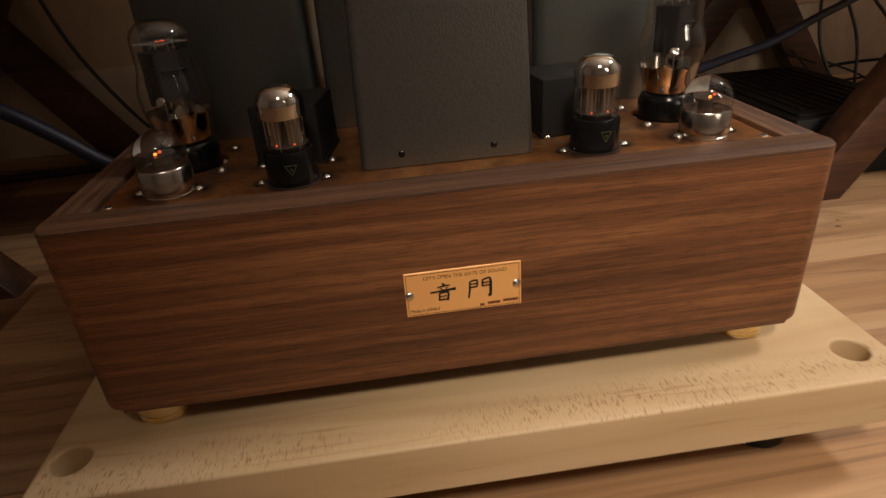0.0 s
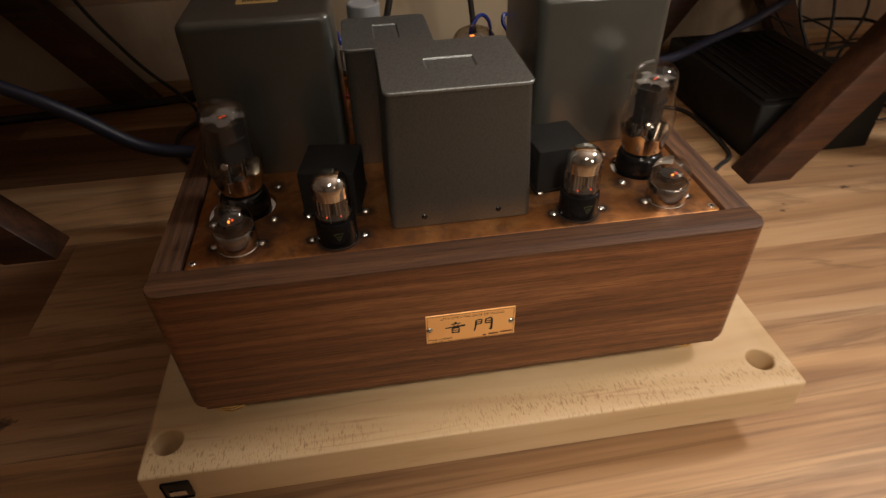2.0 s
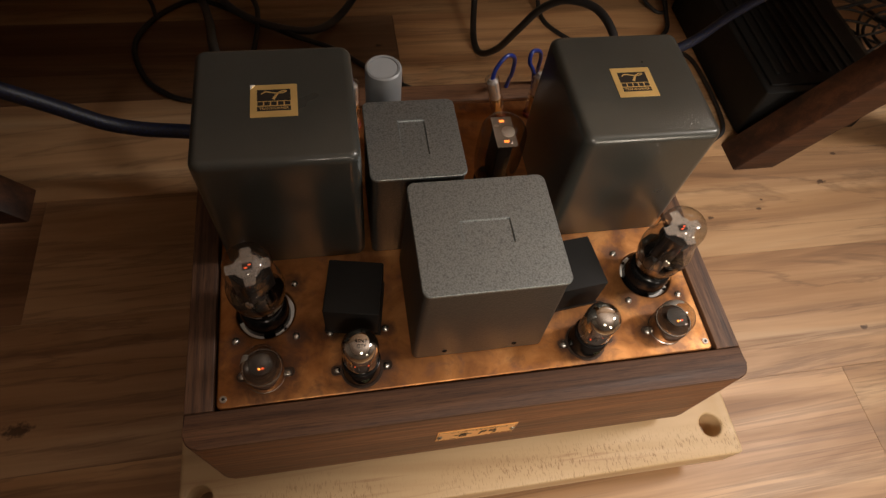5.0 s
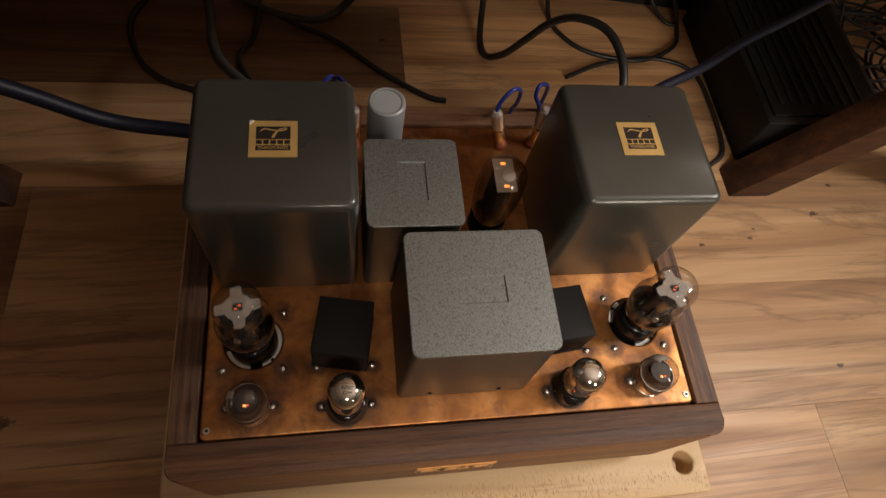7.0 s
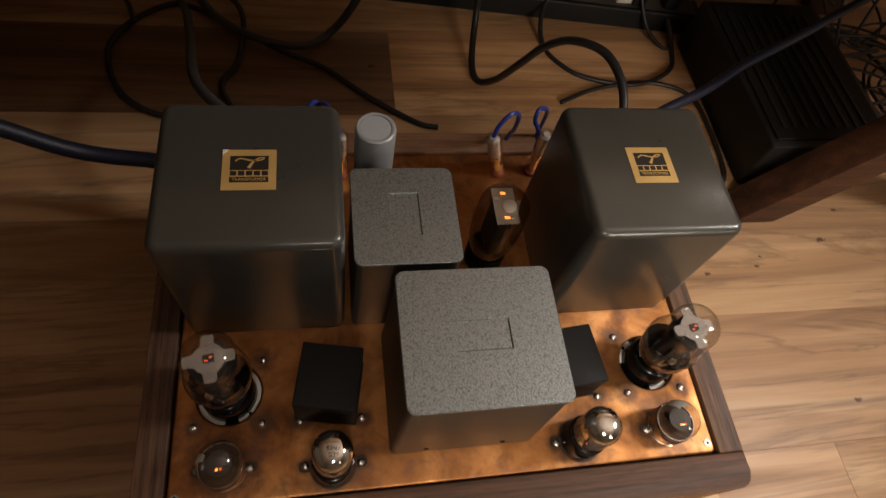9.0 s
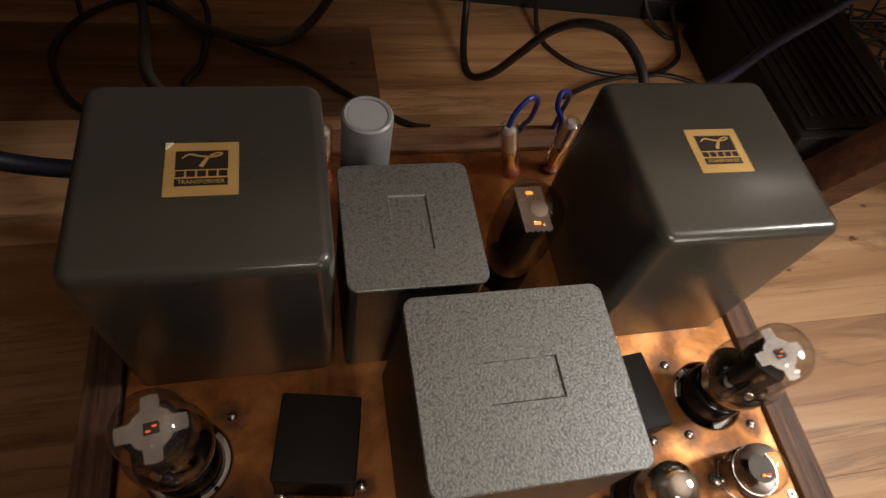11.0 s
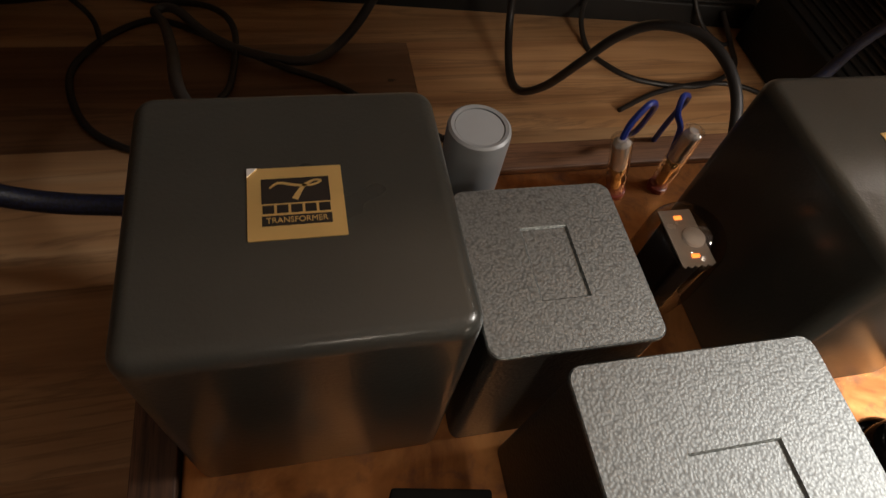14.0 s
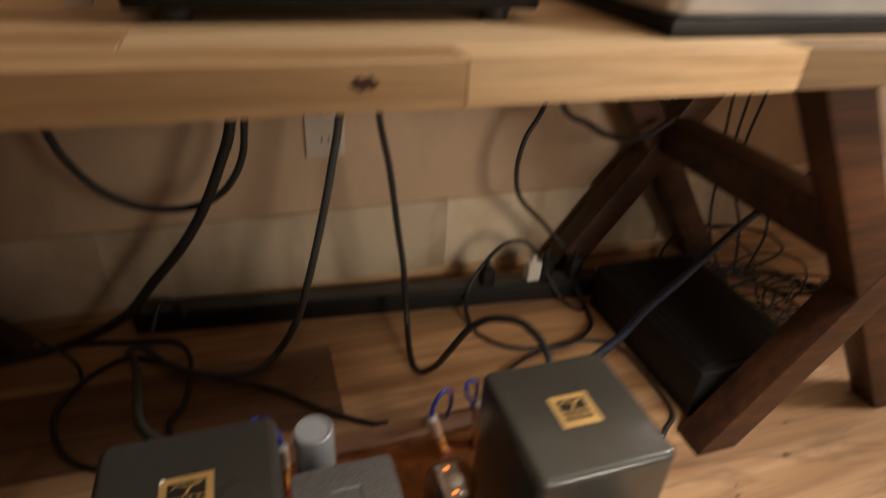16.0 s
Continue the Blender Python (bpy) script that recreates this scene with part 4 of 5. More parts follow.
for x in (-0.181, 0.181):
    v = small_valve(x)
    for o in v.children_recursive:
        if o.name.startswith("getter_spot"):
            b2 = half(lathe([(0.0161 * math.cos(radians(a)), 0.0245 + 0.0161 * math.sin(radians(a))) for a in range(5, 62, 8)], 36), 150 if x < 0 else 60, 181 if x < 0 else 130)
            b2.to_mesh(o.data)
            b2.free()


def power_valve(x):
    t = thing("power_valve", (x, TUBE_Y, PLATE), "large shouldered glass valve with a black base in a sunken socket", "vacuum tube", "power valves")
    part("base", lathe([(0, -0.008), (0.0208, -0.008), (0.0208, 0.011), (0.0190, 0.0160), (0.0165, 0.018), (0, 0.018)], 40), BAKELITE, t)
    prof = [(0.0165, 0.0175), (0.0180, 0.021), (0.0195, 0.027), (0.0218, 0.037), (0.0232, 0.045), (0.0236, 0.051), (0.0232, 0.056), (0.0215, 0.062), (0.0200, 0.066), (0.0193, 0.071), (0.0192, 0.080)] + arc(0.0062, 0.0865, 0.0130, 4, 82, 8) + [(0.0, 0.1002)]
    bulb = part("bulb", lathe(prof, 44), GLASS, t)
    part("anode", moved(prism(outline(0.028, 0.019, 0.003, 4), 0.048, 0.080), pose(0, 0, 0, 0, 0, 45)), CARBON, bulb)
    part("fin", moved(box(-0.0178, 0.0178, -0.0008, 0.0008, 0.046, 0.064), pose(0, 0, 0, 0, 0, 45)), CARBON, bulb)
    film = lathe([(0.0163, 0.0180), (0.0176, 0.0212), (0.0191, 0.0270), (0.0210, 0.0350), (0.0221, 0.0400)], 44)
    for v in film.verts:
        if v.co.z > 0.0395:
            a = math.atan2(v.co.y, v.co.x)
            v.co.z += 0.0016 * math.sin(5 * a) + 0.0012 * math.sin(11 * a + x * 40) - 0.0012
    part("mirror", film, MIRROR_DARK, bulb, "silvery getter mirror low in the bulb")
    part("stem", lathe([(0, 0.018), (0.009, 0.018), (0.0075, 0.024), (0.004, 0.029), (0, 0.029)], 20), ANODE, bulb, "pressed glass stem with wires")
    for k in range(4):
        a = math.pi / 4 + k * math.pi / 2
        part("rod", moved(lathe([(0, 0.022), (0.0006, 0.022), (0.0006, 0.084), (0, 0.084)], 6), pose(0.0085 * math.cos(a), 0.0085 * math.sin(a), 0)), STEEL, bulb)
    ring = []
    for k in range(4):
        for px, py in ((0.0098, -0.0046), (0.0168, -0.0040), (0.0172, 0.0), (0.0166, 0.0042), (0.0098, 0.0046), (0.0078, 0.0078)):
            a = k * math.pi / 2
            ring.append((px * math.cos(a) - py * math.sin(a), px * math.sin(a) + py * math.cos(a)))
    part("spacer", moved(prism(ring, 0.0848, 0.0852), pose(0, 0, 0, 0, 0, 8)), MICA_CLEAR, bulb, "cross-shaped silvery mica spacer")
    part("lower_spacer", lathe([(0, 0.0675), (0.0140, 0.0675), (0.0140, 0.0682), (0, 0.0682)], 28), CARBON, bulb)
    part("window", moved(box(-0.0036, 0.0036, -0.0030, 0.0030, 0.0853, 0.0856), pose(0, 0, 0, 0, 0, 8)), CARBON, bulb)
    part("filament", moved(merge(box(-0.0026, -0.0004, -0.0018, -0.0010, 0.0856, 0.0862), box(0.0004, 0.0026, 0.0004, 0.0012, 0.0856, 0.0862)), pose(0, 0, 0, 0, 0, 8)), HEAT_DIM, bulb, "dull red filament")
    # Chrome disc added for the bright getter reflection on the bulb's shoulder.
    part("getter_cup", moved(lathe([(0, 0), (0.0030, 0), (0.0033, 0.0010), (0.0022, 0.0016), (0, 0.0013)], 24), pose(-0.005, -0.0150, 0.0490, 58, 0, -18)), CHROME, bulb, "small chrome disc imitating a getter reflection")
    return t


for x in (-TUBE_X, TUBE_X):
    power_valve(x)
    ring = thing("valve_socket", (x, TUBE_Y, PLATE - 0.0062), "white ceramic valve socket sunk below the copper plate", "valve socket", "sunken sockets")
    # Black ring put in for the shaded void between the ceramic tabs.
    part("shroud", lathe([(0.0209, -0.006), (0.0300, -0.006), (0.0300, -0.0045), (0.0209, -0.0045), (0.0209, -0.006)], 40), BLACK_PLASTIC, ring, "black ring filling the dark gap round the valve base")
    for a0, a1 in (((112, 172), (268, 326)) if x > 0 else ((-70, 48), (196, 262))):
        pts = [(r * math.cos(radians(a0 + (a1 - a0) * k / 10)), r * math.sin(radians(a0 + (a1 - a0) * k / 10))) for r, ks in ((0.0285, range(11)), (0.0211, range(10, -1, -1))) for k in ks]
        part("ceramic_tab", prism(pts, -0.003, 0.0012), WHITE_CERAMIC, ring, "white ceramic tab")
    for k in (1, 3):
        a = math.pi / 4 + k * math.pi / 2
        part("rivet", moved(lathe([(0, 0.0015), (0.0016, 0.0015), (0.0012, 0.0026), (0, 0.003)], 12), pose(0.0229 * math.cos(a), 0.0229 * math.sin(a), 0)), BAKELITE, ring)

rect = thing("rectifier_valve", (0.0450, 0.2185, PLATE), "smoky glass rectifier valve glowing orange at the top", "vacuum tube")
part("base", lathe([(0, 0), (0.0185, 0), (0.0185, 0.018), (0.017, 0.0205), (0, 0.0205)], 36), BAKELITE, rect)
bulb = part("bulb", lathe([(0.0165, 0.020), (0.0180, 0.026), (0.0208, 0.040), (0.0222, 0.055), (0.0222, 0.070), (0.0216, 0.083)] + arc(0.0070, 0.0875, 0.0145, 0, 82, 8) + [(0, 0.1025)], 44), GLASS_DARK, rect)
part("anode", prism(outline(0.014, 0.028, 0.002, 3), 0.032, 0.084), CARBON, bulb)
teeth = [(-0.0085, -0.0155)] + [(-0.0085 + 0.0017 * (k + 0.5), -0.0155 + (-0.0012 if k % 2 == 0 else 0.0)) for k in range(10)] + [(0.0085, -0.0155), (0.0085, 0.0155), (-0.0085, 0.0155)]
teeth = [(x * 1.12, y * 1.12) for x, y in teeth]
part("spacer", prism(teeth, 0.0895, 0.0902), MICA, bulb, "toothed silvery mica spacer")
for y in (-0.0120, 0.0120):
    part("cathode_slot", box(-0.0021, 0.0021, y - 0.0010, y + 0.0010, 0.0902, 0.0908), HEAT, bulb, "bright orange cathode")
part("getter_disc", moved(lathe([(0, 0.0902), (0.0062, 0.0902), (0.0060, 0.0916), (0.0042, 0.0926), (0.0, 0.0930)], 26), pose(0.0036, -0.001, 0)), PALE_METAL, bulb, "pale getter dish")

# ---------- smoothing capacitor ----------
cap = thing("capacitor", (-0.0585, 0.2795, PLATE), "grey can capacitor standing on a black clamp", "capacitor")
part("sleeve", lathe([(0, 0.022), (0.0168, 0.022), (0.0168, 0.1125), (0.0164, 0.1145), (0.0150, 0.1155), (0.0132, 0.1152), (0.0130, 0.1140), (0, 0.1140)], 44), GREY_ALU, cap)
part("end_disc", lathe([(0, 0.1141), (0.0128, 0.1141), (0.0127, 0.1146), (0, 0.1146)], 36), GREY_CAP, cap, "pale grey end disc")
part("clamp", lathe([(0, 0), (0.0178, 0), (0.0178, 0.0215), (0.0165, 0.0222), (0, 0.0222)], 36), BLACK_PLASTIC, cap, "black clamp")


# ---------- speaker terminals ----------
def terminal(x, y, lean=0.0):
    t = thing("speaker_terminal", (x, y, PLATE), "clear-capped metal speaker terminal with a red ring", "terminal", "speaker terminals")
    t.matrix_basis = pose(x, y, PLATE, 0, lean) @ Matrix.Diagonal((1.1, 1.1, 1.38, 1))
    part("red_ring", lathe([(0, 0), (0.0068, 0), (0.0068, 0.003), (0.0055, 0.0036), (0, 0.0036)], 24), RED_RING, t, "red insulating ring")
    part("pillar", lathe([(0, 0.0036), (0.0036, 0.0036), (0.0036, 0.024), (0, 0.024)], 18), GOLD, t, "bright metal pillar")
    part("cap", lathe([(0.0060, 0.0036), (0.0066, 0.012), (0.0068, 0.0165), (0.0058, 0.018), (0.0062, 0.0195), (0.0069, 0.021), (0.0069, 0.044), (0.0040, 0.0455), (0.0036, 0.0455)], 28), ACRYLIC, t, "clear acrylic cap")
    part("post", lathe([(0, 0.024), (0.0052, 0.024), (0.0055, 0.026), (0.0046, 0.029), (0.0054, 0.031), (0.0054, 0.0415), (0.003, 0.0440), (0, 0.0440)], 20), POST_METAL, t, "bright metal clamp")
    part("bead", lathe([(0, 0.0165)] + arc(0, 0.0195, 0.0046, -60, 60, 6) + [(0, 0.0235)], 18), GOLD, t, "gold bead")
    return t


for x, y in ((0.0765, 0.3170), (0.1120, 0.3190), (-0.0860, 0.3170), (-0.1215, 0.3180)):
    lean = -17 if 0 < x < 0.1 else 0
    terminal(x, y, lean)
    x += math.sin(radians(lean)) * 0.060
    lift = PLATE + 0.060
    if x > 0.1:
        pts = [(x - 0.002, y + 0.004, PLATE + 0.030), (x - 0.006, y + 0.006, lift - 0.004), (x - 0.012, y + 0.010, lift + 0.008), (x - 0.008, y + 0.018, lift + 0.015), (x + 0.006, y + 0.028, lift + 0.002), (x + 0.014, y + 0.042, PLATE + 0.02), (x + 0.020, y + 0.058, 0.17)]
    elif x > 0:
        pts = [(x, y, lift - 0.006), (x + 0.003, y + 0.004, lift + 0.008), (x + 0.014, y + 0.010, lift + 0.019), (x + 0.026, y + 0.018, lift + 0.008), (x + 0.031, y + 0.028, PLATE + 0.036), (x + 0.034, y + 0.042, PLATE + 0.008), (x + 0.038, y + 0.058, 0.17)]
    else:
        sx = 0.020 if abs(x) > 0.1 else -0.020
        pts = [(x, y, lift - 0.004), (x + 0.1 * sx, y + 0.006, lift + 0.008), (x + 0.45 * sx, y + 0.022, lift + 0.012), (x + 0.85 * sx, y + 0.038, lift - 0.004), (x + sx, y + 0.052, PLATE - 0.02), (x + 1.2 * sx, y + 0.058, 0.16)]
    single("speaker_wire", sweep(pts, 0.0022, 8, 8), BLUE_WIRE, "thin blue insulated wire looping from a speaker terminal", "wire", "blue wires")

# ---------- power strip and adapters ----------
strip = thing("power_strip", (0, 0, 0), "long black power strip lying along the wall", "power strip")
strip.matrix_basis = pose(0.145, 0.900, 0, 0, 0, -5.9)
part("housing", prism(outline(0.955, 0.052, 0.006, 4), 0.0, 0.040, 0.004, 0.0, 3), BLACK_PLASTIC, strip)
part("face", prism(outline(0.93, 0.036, 0.003, 3), 0.0402, 0.0412), STRIP_FACE, strip, "charcoal socket face")
for k in range(8):
    part("socket", moved(merge(box(-0.008, -0.006, -0.006, 0.006, 0.0413, 0.0418), box(0.006, 0.008, -0.006, 0.006, 0.0413, 0.0418)), pose(-0.38 + 0.105 * k, 0, 0)), INK, strip)

plug = thing("white_plug", (0.462, 0.868, 0.0425), "white adapter plug standing in the power strip", "plug")
part("body", prism(outline(0.032, 0.026, 0.004, 3), 0.0, 0.044, 0.003, 0, 2), WHITE_PLASTIC, plug)
part("collar", lathe([(0, 0.044), (0.006, 0.044), (0.004, 0.056), (0, 0.056)], 14), WHITE_PLASTIC, plug)
for x, h in ((0.555, 0.045), (0.36, 0.035), (0.49, 0.05)):
    p2 = thing("black_plug", (x, 0.9 - 0.1033 * (x - 0.145), 0.0425), "black mains plug in the power strip", "plug", "black plugs")
    part("body", prism(outline(0.03, 0.028, 0.006, 3), 0.0, h, 0.004, 0, 2), BLACK_PLASTIC, p2)
    part("sleeve", lathe([(0, h), (0.006, h), (0.0042, h + 0.022), (0, h + 0.022)], 12), CABLE_BLACK, p2)

outlet = thing("wall_outlet", (0.050, Y1, 0.306), "white double wall socket plate", "wall outlet")
part("cover", moved(prism(outline(0.073, 0.122, 0.004, 3), 0.0, 0.006, 0.0015, 0, 2), pose(0, 0, 0.061, 90)), SHADED_WHITE, outlet)
for z in (0.036, 0.086):
    for dx in (-0.0065, 0.0065):
        part("slot", box(dx - 0.0013, dx + 0.0013, -0.0068, -0.0062, z - 0.005, z + 0.005), INK, outlet)

# ---------- black unit on the floor ----------
unit = thing("power_unit", (0.688, 0.632, 0), "black ribbed power unit standing on the floor by the trestle", "power supply")
part("case", prism(outline(0.232, 0.335, 0.006, 3), 0.004, 0.100, 0.003, 0, 2), BLACK_PLASTIC, unit)
part("lid", prism(outline(0.205, 0.305, 0.003, 3), 0.1002, 0.1035, 0.001, 0, 1), GREY_TOP, unit, "charcoal lid")
for k in range(9):
    part("rib", box(-0.085 + 0.019 * k, -0.079 + 0.019 * k, -0.13, 0.13, 0.1036, 0.1062, 0.001, 1), BLACK_PLASTIC, unit)
for sx in (-1, 1):
    for sy in (-1, 1):
        part("foot", moved(lathe([(0, 0), (0.010, 0), (0.010, 0.0042), (0, 0.0042)], 14), pose(sx * 0.09, sy * 0.14, 0)), CABLE_BLACK, unit)

# ---------- equipment on the desk ----------
DESK_TOP = 0.641
deck = thing("audio_component", (0.02, 0.66, DESK_TOP), "black audio component on round feet on the desk", "audio component")
part("case", box(-0.19, 0.19, -0.165, 0.165, 0.012, 0.105, 0.003, 2), BLACK_PLASTIC, deck)
part("fascia", box(-0.188, 0.188, -0.170, -0.1655, 0.016, 0.101, 0.002, 2), BAKELITE, deck)
for sx in (-1, 1):
    for y in (-0.145, 0.145):
        part("foot", moved(lathe([(0, 0), (0.013, 0), (0.015, 0.003), (0.015, 0.0122), (0, 0.0122)], 20), pose(sx * 0.15, y, 0)), CABLE_BLACK, deck)
player = thing("silver_component", (0.545, 0.590, DESK_TOP), "silver-cased component with rounded corners on a black plinth", "audio component")
part("plinth", box(-0.235, 0.235, -0.178, 0.178, 0.0, 0.018, 0.002, 2), BLACK_PLASTIC, player, "black plinth")
part("case", prism(outline(0.462, 0.345, 0.020, 6), 0.0185, 0.11, 0.006, 0.006, 3), SILVER, player)
scrap = thing("cable_clip", (-0.22, 0.597, DESK_TOP), "small white plastic cable clip on the desk", "clip")
part("body", box(-0.012, 0.012, -0.006, 0.006, 0, 0.008, 0.002, 2), WHITE_PLASTIC, scrap)


# ---------- cables ----------
def cable(name, pts, r, mat, label, group="", per=8):
    return single(name, sweep(pts, r, 10, per), mat, label, "cable", group)


R1 = 0.0045
cable("interconnect_cable", [(-0.17, 0.372, 0.155), (-0.21, 0.395, 0.146), (-0.29, 0.416, 0.138), (-0.345, 0.420, 0.143), (-0.385, 0.418, 0.161), (-0.43, 0.412, 0.202), (-0.48, 0.408, 0.240), (-0.58, 0.415, 0.290), (-0.75, 0.46, 0.34), (-0.98, 0.55, 0.41)], 0.0092, BRAID, "thick blue-black braided cable leaving the amplifier", "braided cables")
cable("interconnect_cable", [(0.19, 0.372, 0.165), (0.24, 0.40, 0.18), (0.33, 0.45, 0.19), (0.42, 0.50, 0.182), (0.50, 0.55, 0.183), (0.60, 0.60, 0.190), (0.72, 0.655, 0.215), (0.83, 0.70, 0.24), (0.955, 0.72, 0.30), (1.10, 0.74, 0.36)], 0.0072, BRAID, "thick blue-black braided cable rising to the trestle", "braided cables")
cable("floor_cable", [(-0.13, 0.372, 0.14), (-0.16, 0.43, 0.115), (-0.24, 0.52, 0.045), (-0.31, 0.59, 0.008), (-0.362, 0.613, R1), (-0.406, 0.655, R1), (-0.431, 0.731, R1), (-0.413, 0.790, R1), (-0.369, 0.836, R1), (-0.325, 0.847, R1), (-0.247, 0.796, 0.008), (-0.172, 0.741, 0.012), (-0.098, 0.708, R1), (-0.030, 0.646, R1), (0.044, 0.593, R1), (0.078, 0.583, R1)], R1, CABLE_BLACK, "black mains cable looped on the floor", "floor cables")
cable("floor_cable", [(-0.155, 0.372, 0.16), (-0.18, 0.41, 0.195), (-0.247, 0.50, 0.176), (-0.285, 0.67, 0.095), (-0.315, 0.80, 0.032), (-0.335, 0.855, 0.014), (-0.31, 0.862, 0.013), (-0.264, 0.800, 0.017), (-0.208, 0.762, 0.016), (-0.134, 0.750, 0.012), (-0.083, 0.787, 0.014), (-0.041, 0.785, 0.085), (-0.014, 0.780, 0.178), (0.013, 0.780, 0.284), (0.034, 0.780, 0.381), (0.048, 0.780, 0.457), (0.062, 0.78, 0.60)], 0.0066, CABLE_GREY, "dark grey cable rising from the floor behind the desk", "floor cables")
cable("floor_cable", [(-0.20, 0.56, R1), (-0.245, 0.63, R1), (-0.257, 0.672, R1), (-0.236, 0.716, R1), (-0.228, 0.799, 0.022), (-0.260, 0.866, 0.012), (-0.331, 0.893, R1), (-0.466, 0.915, R1), (-0.75, 0.90, R1)], 0.0046, CABLE_BLACK, "black cable on the floor boards", "floor cables")
cable("hanging_cable", [(0.098, 0.80, 0.602), (0.112, 0.800, 0.452), (0.130, 0.800, 0.355), (0.144, 0.800, 0.247), (0.157, 0.800, 0.151), (0.163, 0.795, 0.05), (0.153, 0.725, 0.010), (0.158, 0.683, 0.008), (0.176, 0.650, 0.045), (0.190, 0.612, 0.115), (0.208, 0.585, 0.175), (0.232, 0.555, 0.212), (0.265, 0.515, 0.222), (0.274, 0.45, 0.205), (0.25, 0.372, 0.15)], 0.0058, CABLE_BLACK, "thick black mains cable hanging from the desk to the amplifier", "hanging cables")
cable("hanging_cable", [(-0.082, 0.82, 0.602), (-0.107, 0.820, 0.443), (-0.130, 0.820, 0.378), (-0.165, 0.820, 0.304), (-0.209, 0.820, 0.237), (-0.262, 0.825, 0.175), (-0.316, 0.835, 0.110), (-0.408, 0.885, 0.035), (-0.485, 0.882, 0.02), (-0.60, 0.87, 0.02), (-0.85, 0.85, 0.02)], 0.0085, CABLE_BLACK, "bundle of black cables hanging behind the desk", "hanging cables")
cable("hanging_cable", [(-0.075, 0.85, 0.602), (-0.088, 0.850, 0.432), (-0.102, 0.850, 0.363), (-0.139, 0.850, 0.312), (-0.193, 0.850, 0.292), (-0.258, 0.850, 0.301), (-0.307, 0.850, 0.333), (-0.340, 0.850, 0.382), (-0.356, 0.850, 0.431), (-0.40, 0.85, 0.602)], 0.0060, CABLE_BLACK, "black cable slung in a loop under the desk", "hanging cables")
cable("hanging_cable", [(0.49, 0.88, 0.602), (0.442, 0.880, 0.424), (0.411, 0.880, 0.360), (0.401, 0.880, 0.298), (0.415, 0.880, 0.235), (0.475, 0.885, 0.171), (0.53, 0.87, 0.11)], 0.0048, CABLE_BLACK, "black cable looping under the desk", "hanging cables")
cable("hanging_cable", [(0.38, 0.80, 0.602), (0.431, 0.800, 0.450), (0.488, 0.800, 0.411), (0.546, 0.810, 0.381), (0.64, 0.84, 0.36), (0.72, 0.86, 0.385)], 0.0058, CABLE_BLACK, "black cable looping under the desk", "hanging cables")
cable("floor_cable", [(0.489, 0.880, 0.078), (0.442, 0.88, 0.127), (0.391, 0.88, 0.127), (0.345, 0.88, 0.075), (0.305, 0.85, 0.03), (0.296, 0.785, R1), (0.318, 0.732, R1), (0.364, 0.698, R1), (0.454, 0.685, R1), (0.530, 0.721, R1), (0.555, 0.779, R1), (0.55, 0.83, 0.03)], 0.0042, CABLE_BLACK, "black mains cable curled on the floor", "floor cables")
cable("floor_cable", [(0.475, 0.866, 0.10), (0.486, 0.855, 0.066), (0.508, 0.82, 0.02), (0.534, 0.785, R1), (0.558, 0.79, R1), (0.565, 0.84, 0.015)], 0.0036, CABLE_BLACK, "thin black lead by the power strip", "floor cables")
cable("floor_cable", [(0.30, 0.64, R1), (0.38, 0.675, R1), (0.482, 0.690, R1), (0.550, 0.662, R1), (0.563, 0.589, R1), (0.555, 0.485, R1), (0.520, 0.451, R1), (0.490, 0.431, R1), (0.453, 0.436, R1), (0.39, 0.45, R1), (0.30, 0.42, 0.012)], 0.0038, CABLE_BLACK, "thin black lead on the floor behind the amplifier", "floor cables")
tr = random.Random(9)
for k in range(11):
    cx, cy = 0.93 + tr.uniform(-0.12, 0.16), 0.74 + tr.uniform(-0.10, 0.14)
    a0, r0, rise = tr.uniform(0, 6.28), tr.uniform(0.07, 0.14), tr.uniform(0.02, 0.16)
    pts = []
    for i in range(13):
        a = a0 + i * 0.62
        rr = r0 * (1 + 0.10 * math.sin(1.7 * i + k)) + 0.003 * i
        pts.append((cx + rr * math.cos(a), cy + 0.75 * rr * math.sin(a), 0.006 + rise * (0.5 - 0.5 * math.cos(0.55 * i + 0.4 * k))))
    cable("tangled_lead", pts, tr.uniform(0.0022, 0.004), CABLE_BLACK, "thin black lead in a tangle on the floor", "tangled leads", 7)
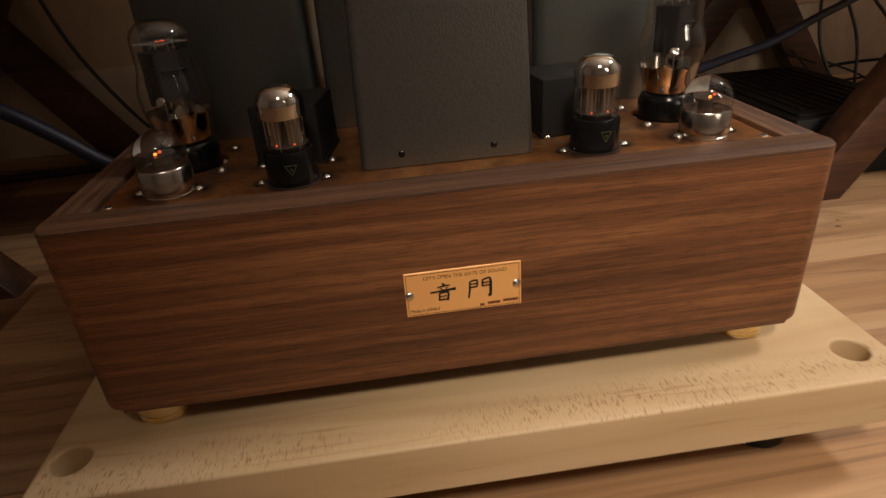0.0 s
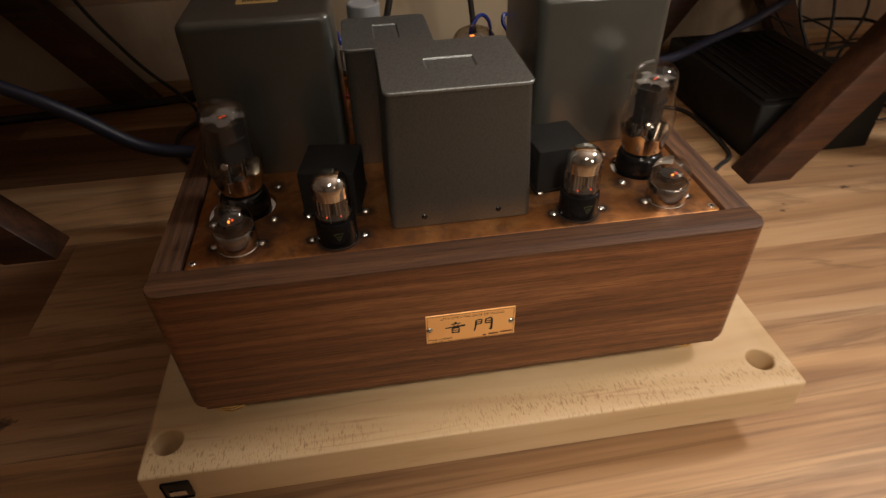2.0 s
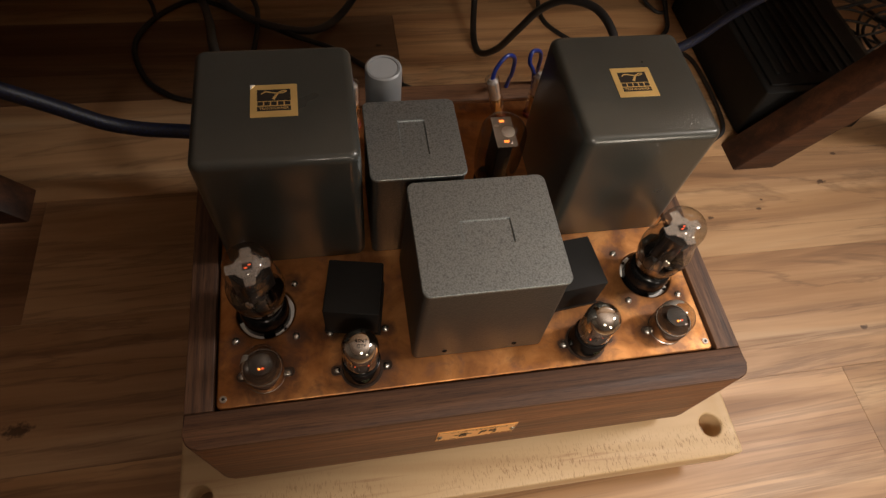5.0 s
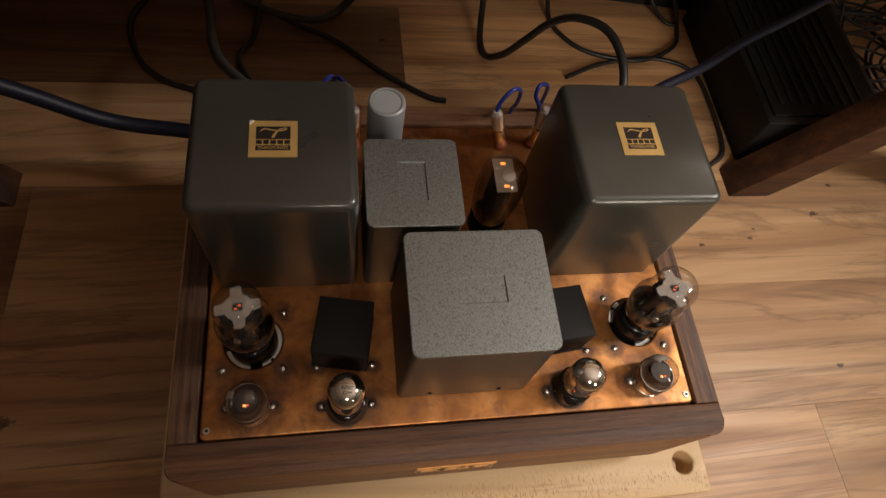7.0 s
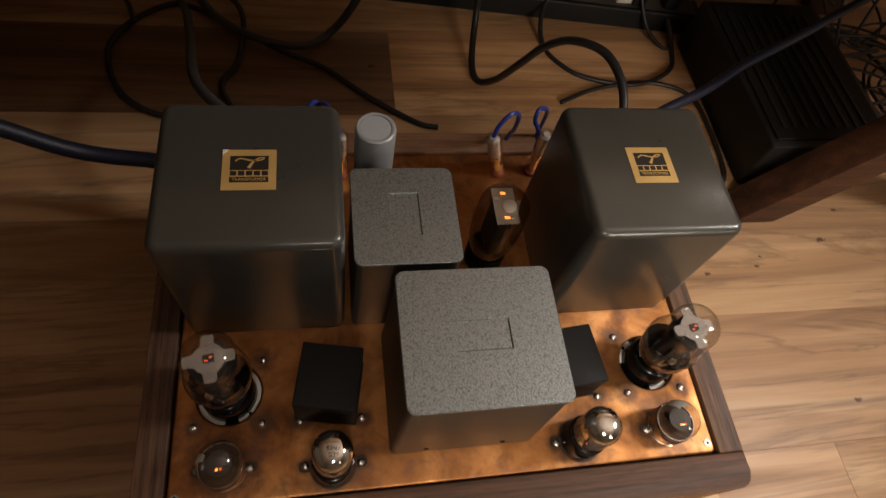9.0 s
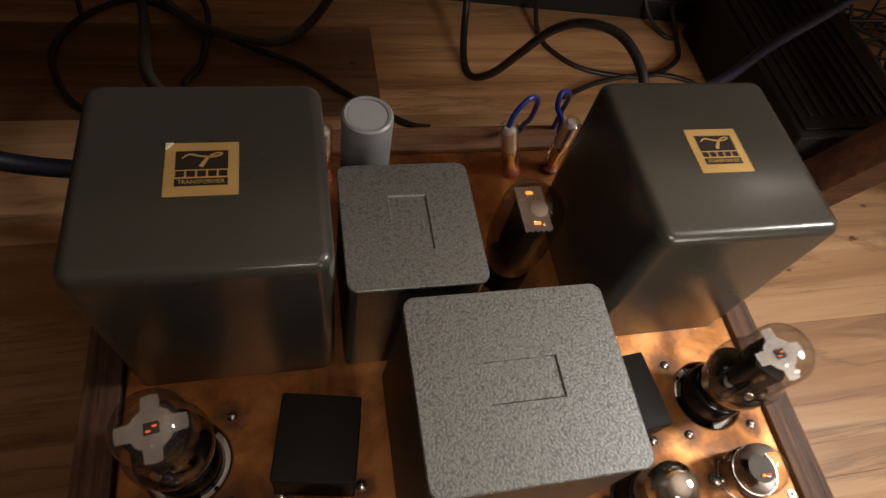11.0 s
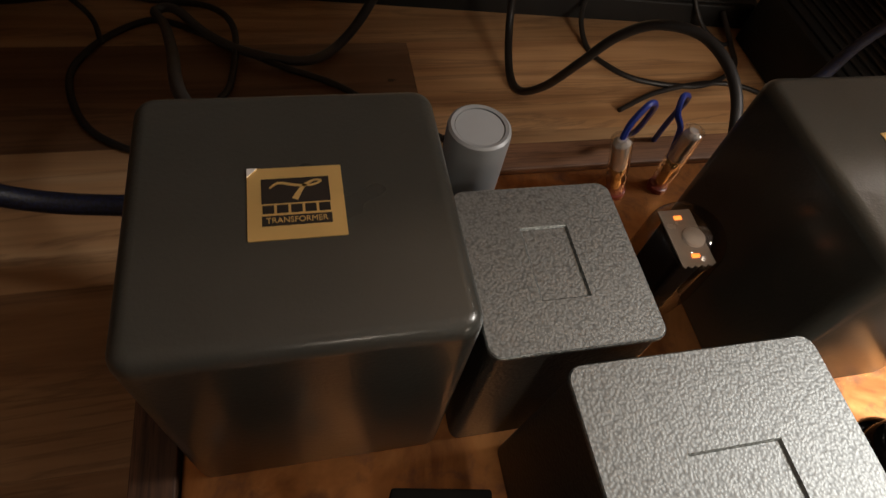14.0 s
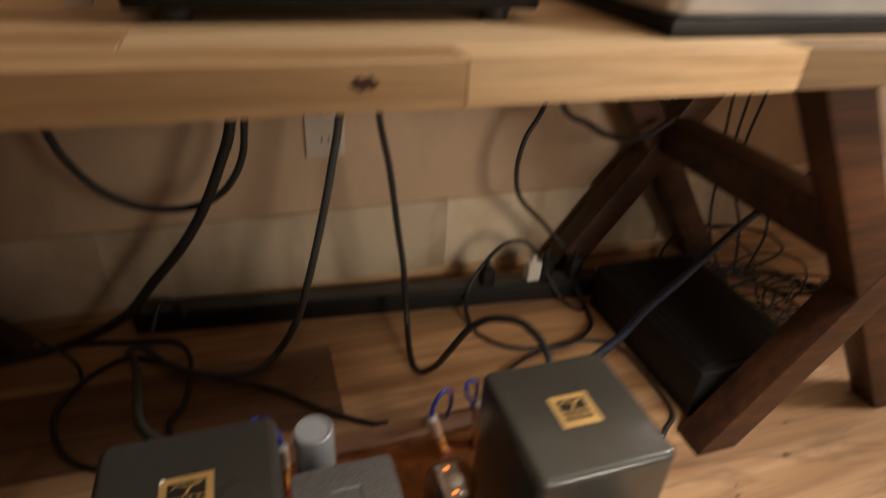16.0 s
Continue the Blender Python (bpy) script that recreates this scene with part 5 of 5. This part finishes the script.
for k in range(3):
    x = 0.86 + 0.03 * k
    cable("hanging_cable", [(x, 0.86, 0.602), (x + 0.012 * k, 0.87, 0.44), (x + 0.01, 0.86, 0.28), (x + 0.05 * k, 0.82, 0.14), (x + 0.04, 0.78, 0.03)], 0.0032, CABLE_BLACK, "thin black lead hanging under the desk", "hanging cables")
cable("hanging_cable", [(-0.62, 0.80, 0.602), (-0.60, 0.82, 0.42), (-0.57, 0.84, 0.26), (-0.50, 0.85, 0.12), (-0.42, 0.84, 0.03), (-0.40, 0.80, R1)], 0.0036, CABLE_BLACK, "thin black lead hanging beside the trestle", "hanging cables")
cable("floor_cable", [(-0.30, 0.90, 0.02), (-0.28, 0.93, 0.06), (-0.25, 0.935, 0.045), (-0.24, 0.90, 0.045)], 0.006, CABLE_BLACK, "short black cable end at the power strip", "floor cables")

# ---------- floor planks ----------
PW = 0.188
pr = random.Random(21)
FIXED = {0: [0.013, 1.21], -2: [-0.52, 1.30], -1: [-1.02, 0.93], -3: [-0.95, 1.0], -4: [-0.645, 0.555], 1: [-0.75, 0.62]}
y = 0.80
while y + PW > Y0:
    row = round((y - 0.612) / PW)
    cuts = FIXED.get(row)
    if cuts is None:
        o = pr.uniform(0, 1.2)
        cuts = [-2.4 + o + 1.2 * k for k in range(4) if X0 < -2.4 + o + 1.2 * k < X1]
    else:
        cuts = [c for c in (cuts[0] - 1.2, *cuts, cuts[-1] + 1.2) if X0 < c < X1]
    ends = [X0] + cuts + [X1]
    for a, b in zip(ends, ends[1:]):
        top = min(y + PW, Y1)
        bm = box(-(b - a) / 2 + 0.0001, (b - a) / 2 - 0.0001, 0.0001, top - y - 0.0001, -0.009, 0.0, 0.00025, 1)
        for f in bm.faces:
            f.smooth = False
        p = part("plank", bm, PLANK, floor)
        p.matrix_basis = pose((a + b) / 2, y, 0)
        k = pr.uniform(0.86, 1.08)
        # Row 0 planks truly differ; planks at left elsewhere have shade in their colour.
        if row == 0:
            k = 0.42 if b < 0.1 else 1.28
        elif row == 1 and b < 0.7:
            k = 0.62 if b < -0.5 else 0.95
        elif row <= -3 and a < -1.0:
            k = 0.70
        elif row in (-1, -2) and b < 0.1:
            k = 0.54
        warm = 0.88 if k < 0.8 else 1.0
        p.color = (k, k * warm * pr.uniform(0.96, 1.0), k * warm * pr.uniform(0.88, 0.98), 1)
    y -= PW
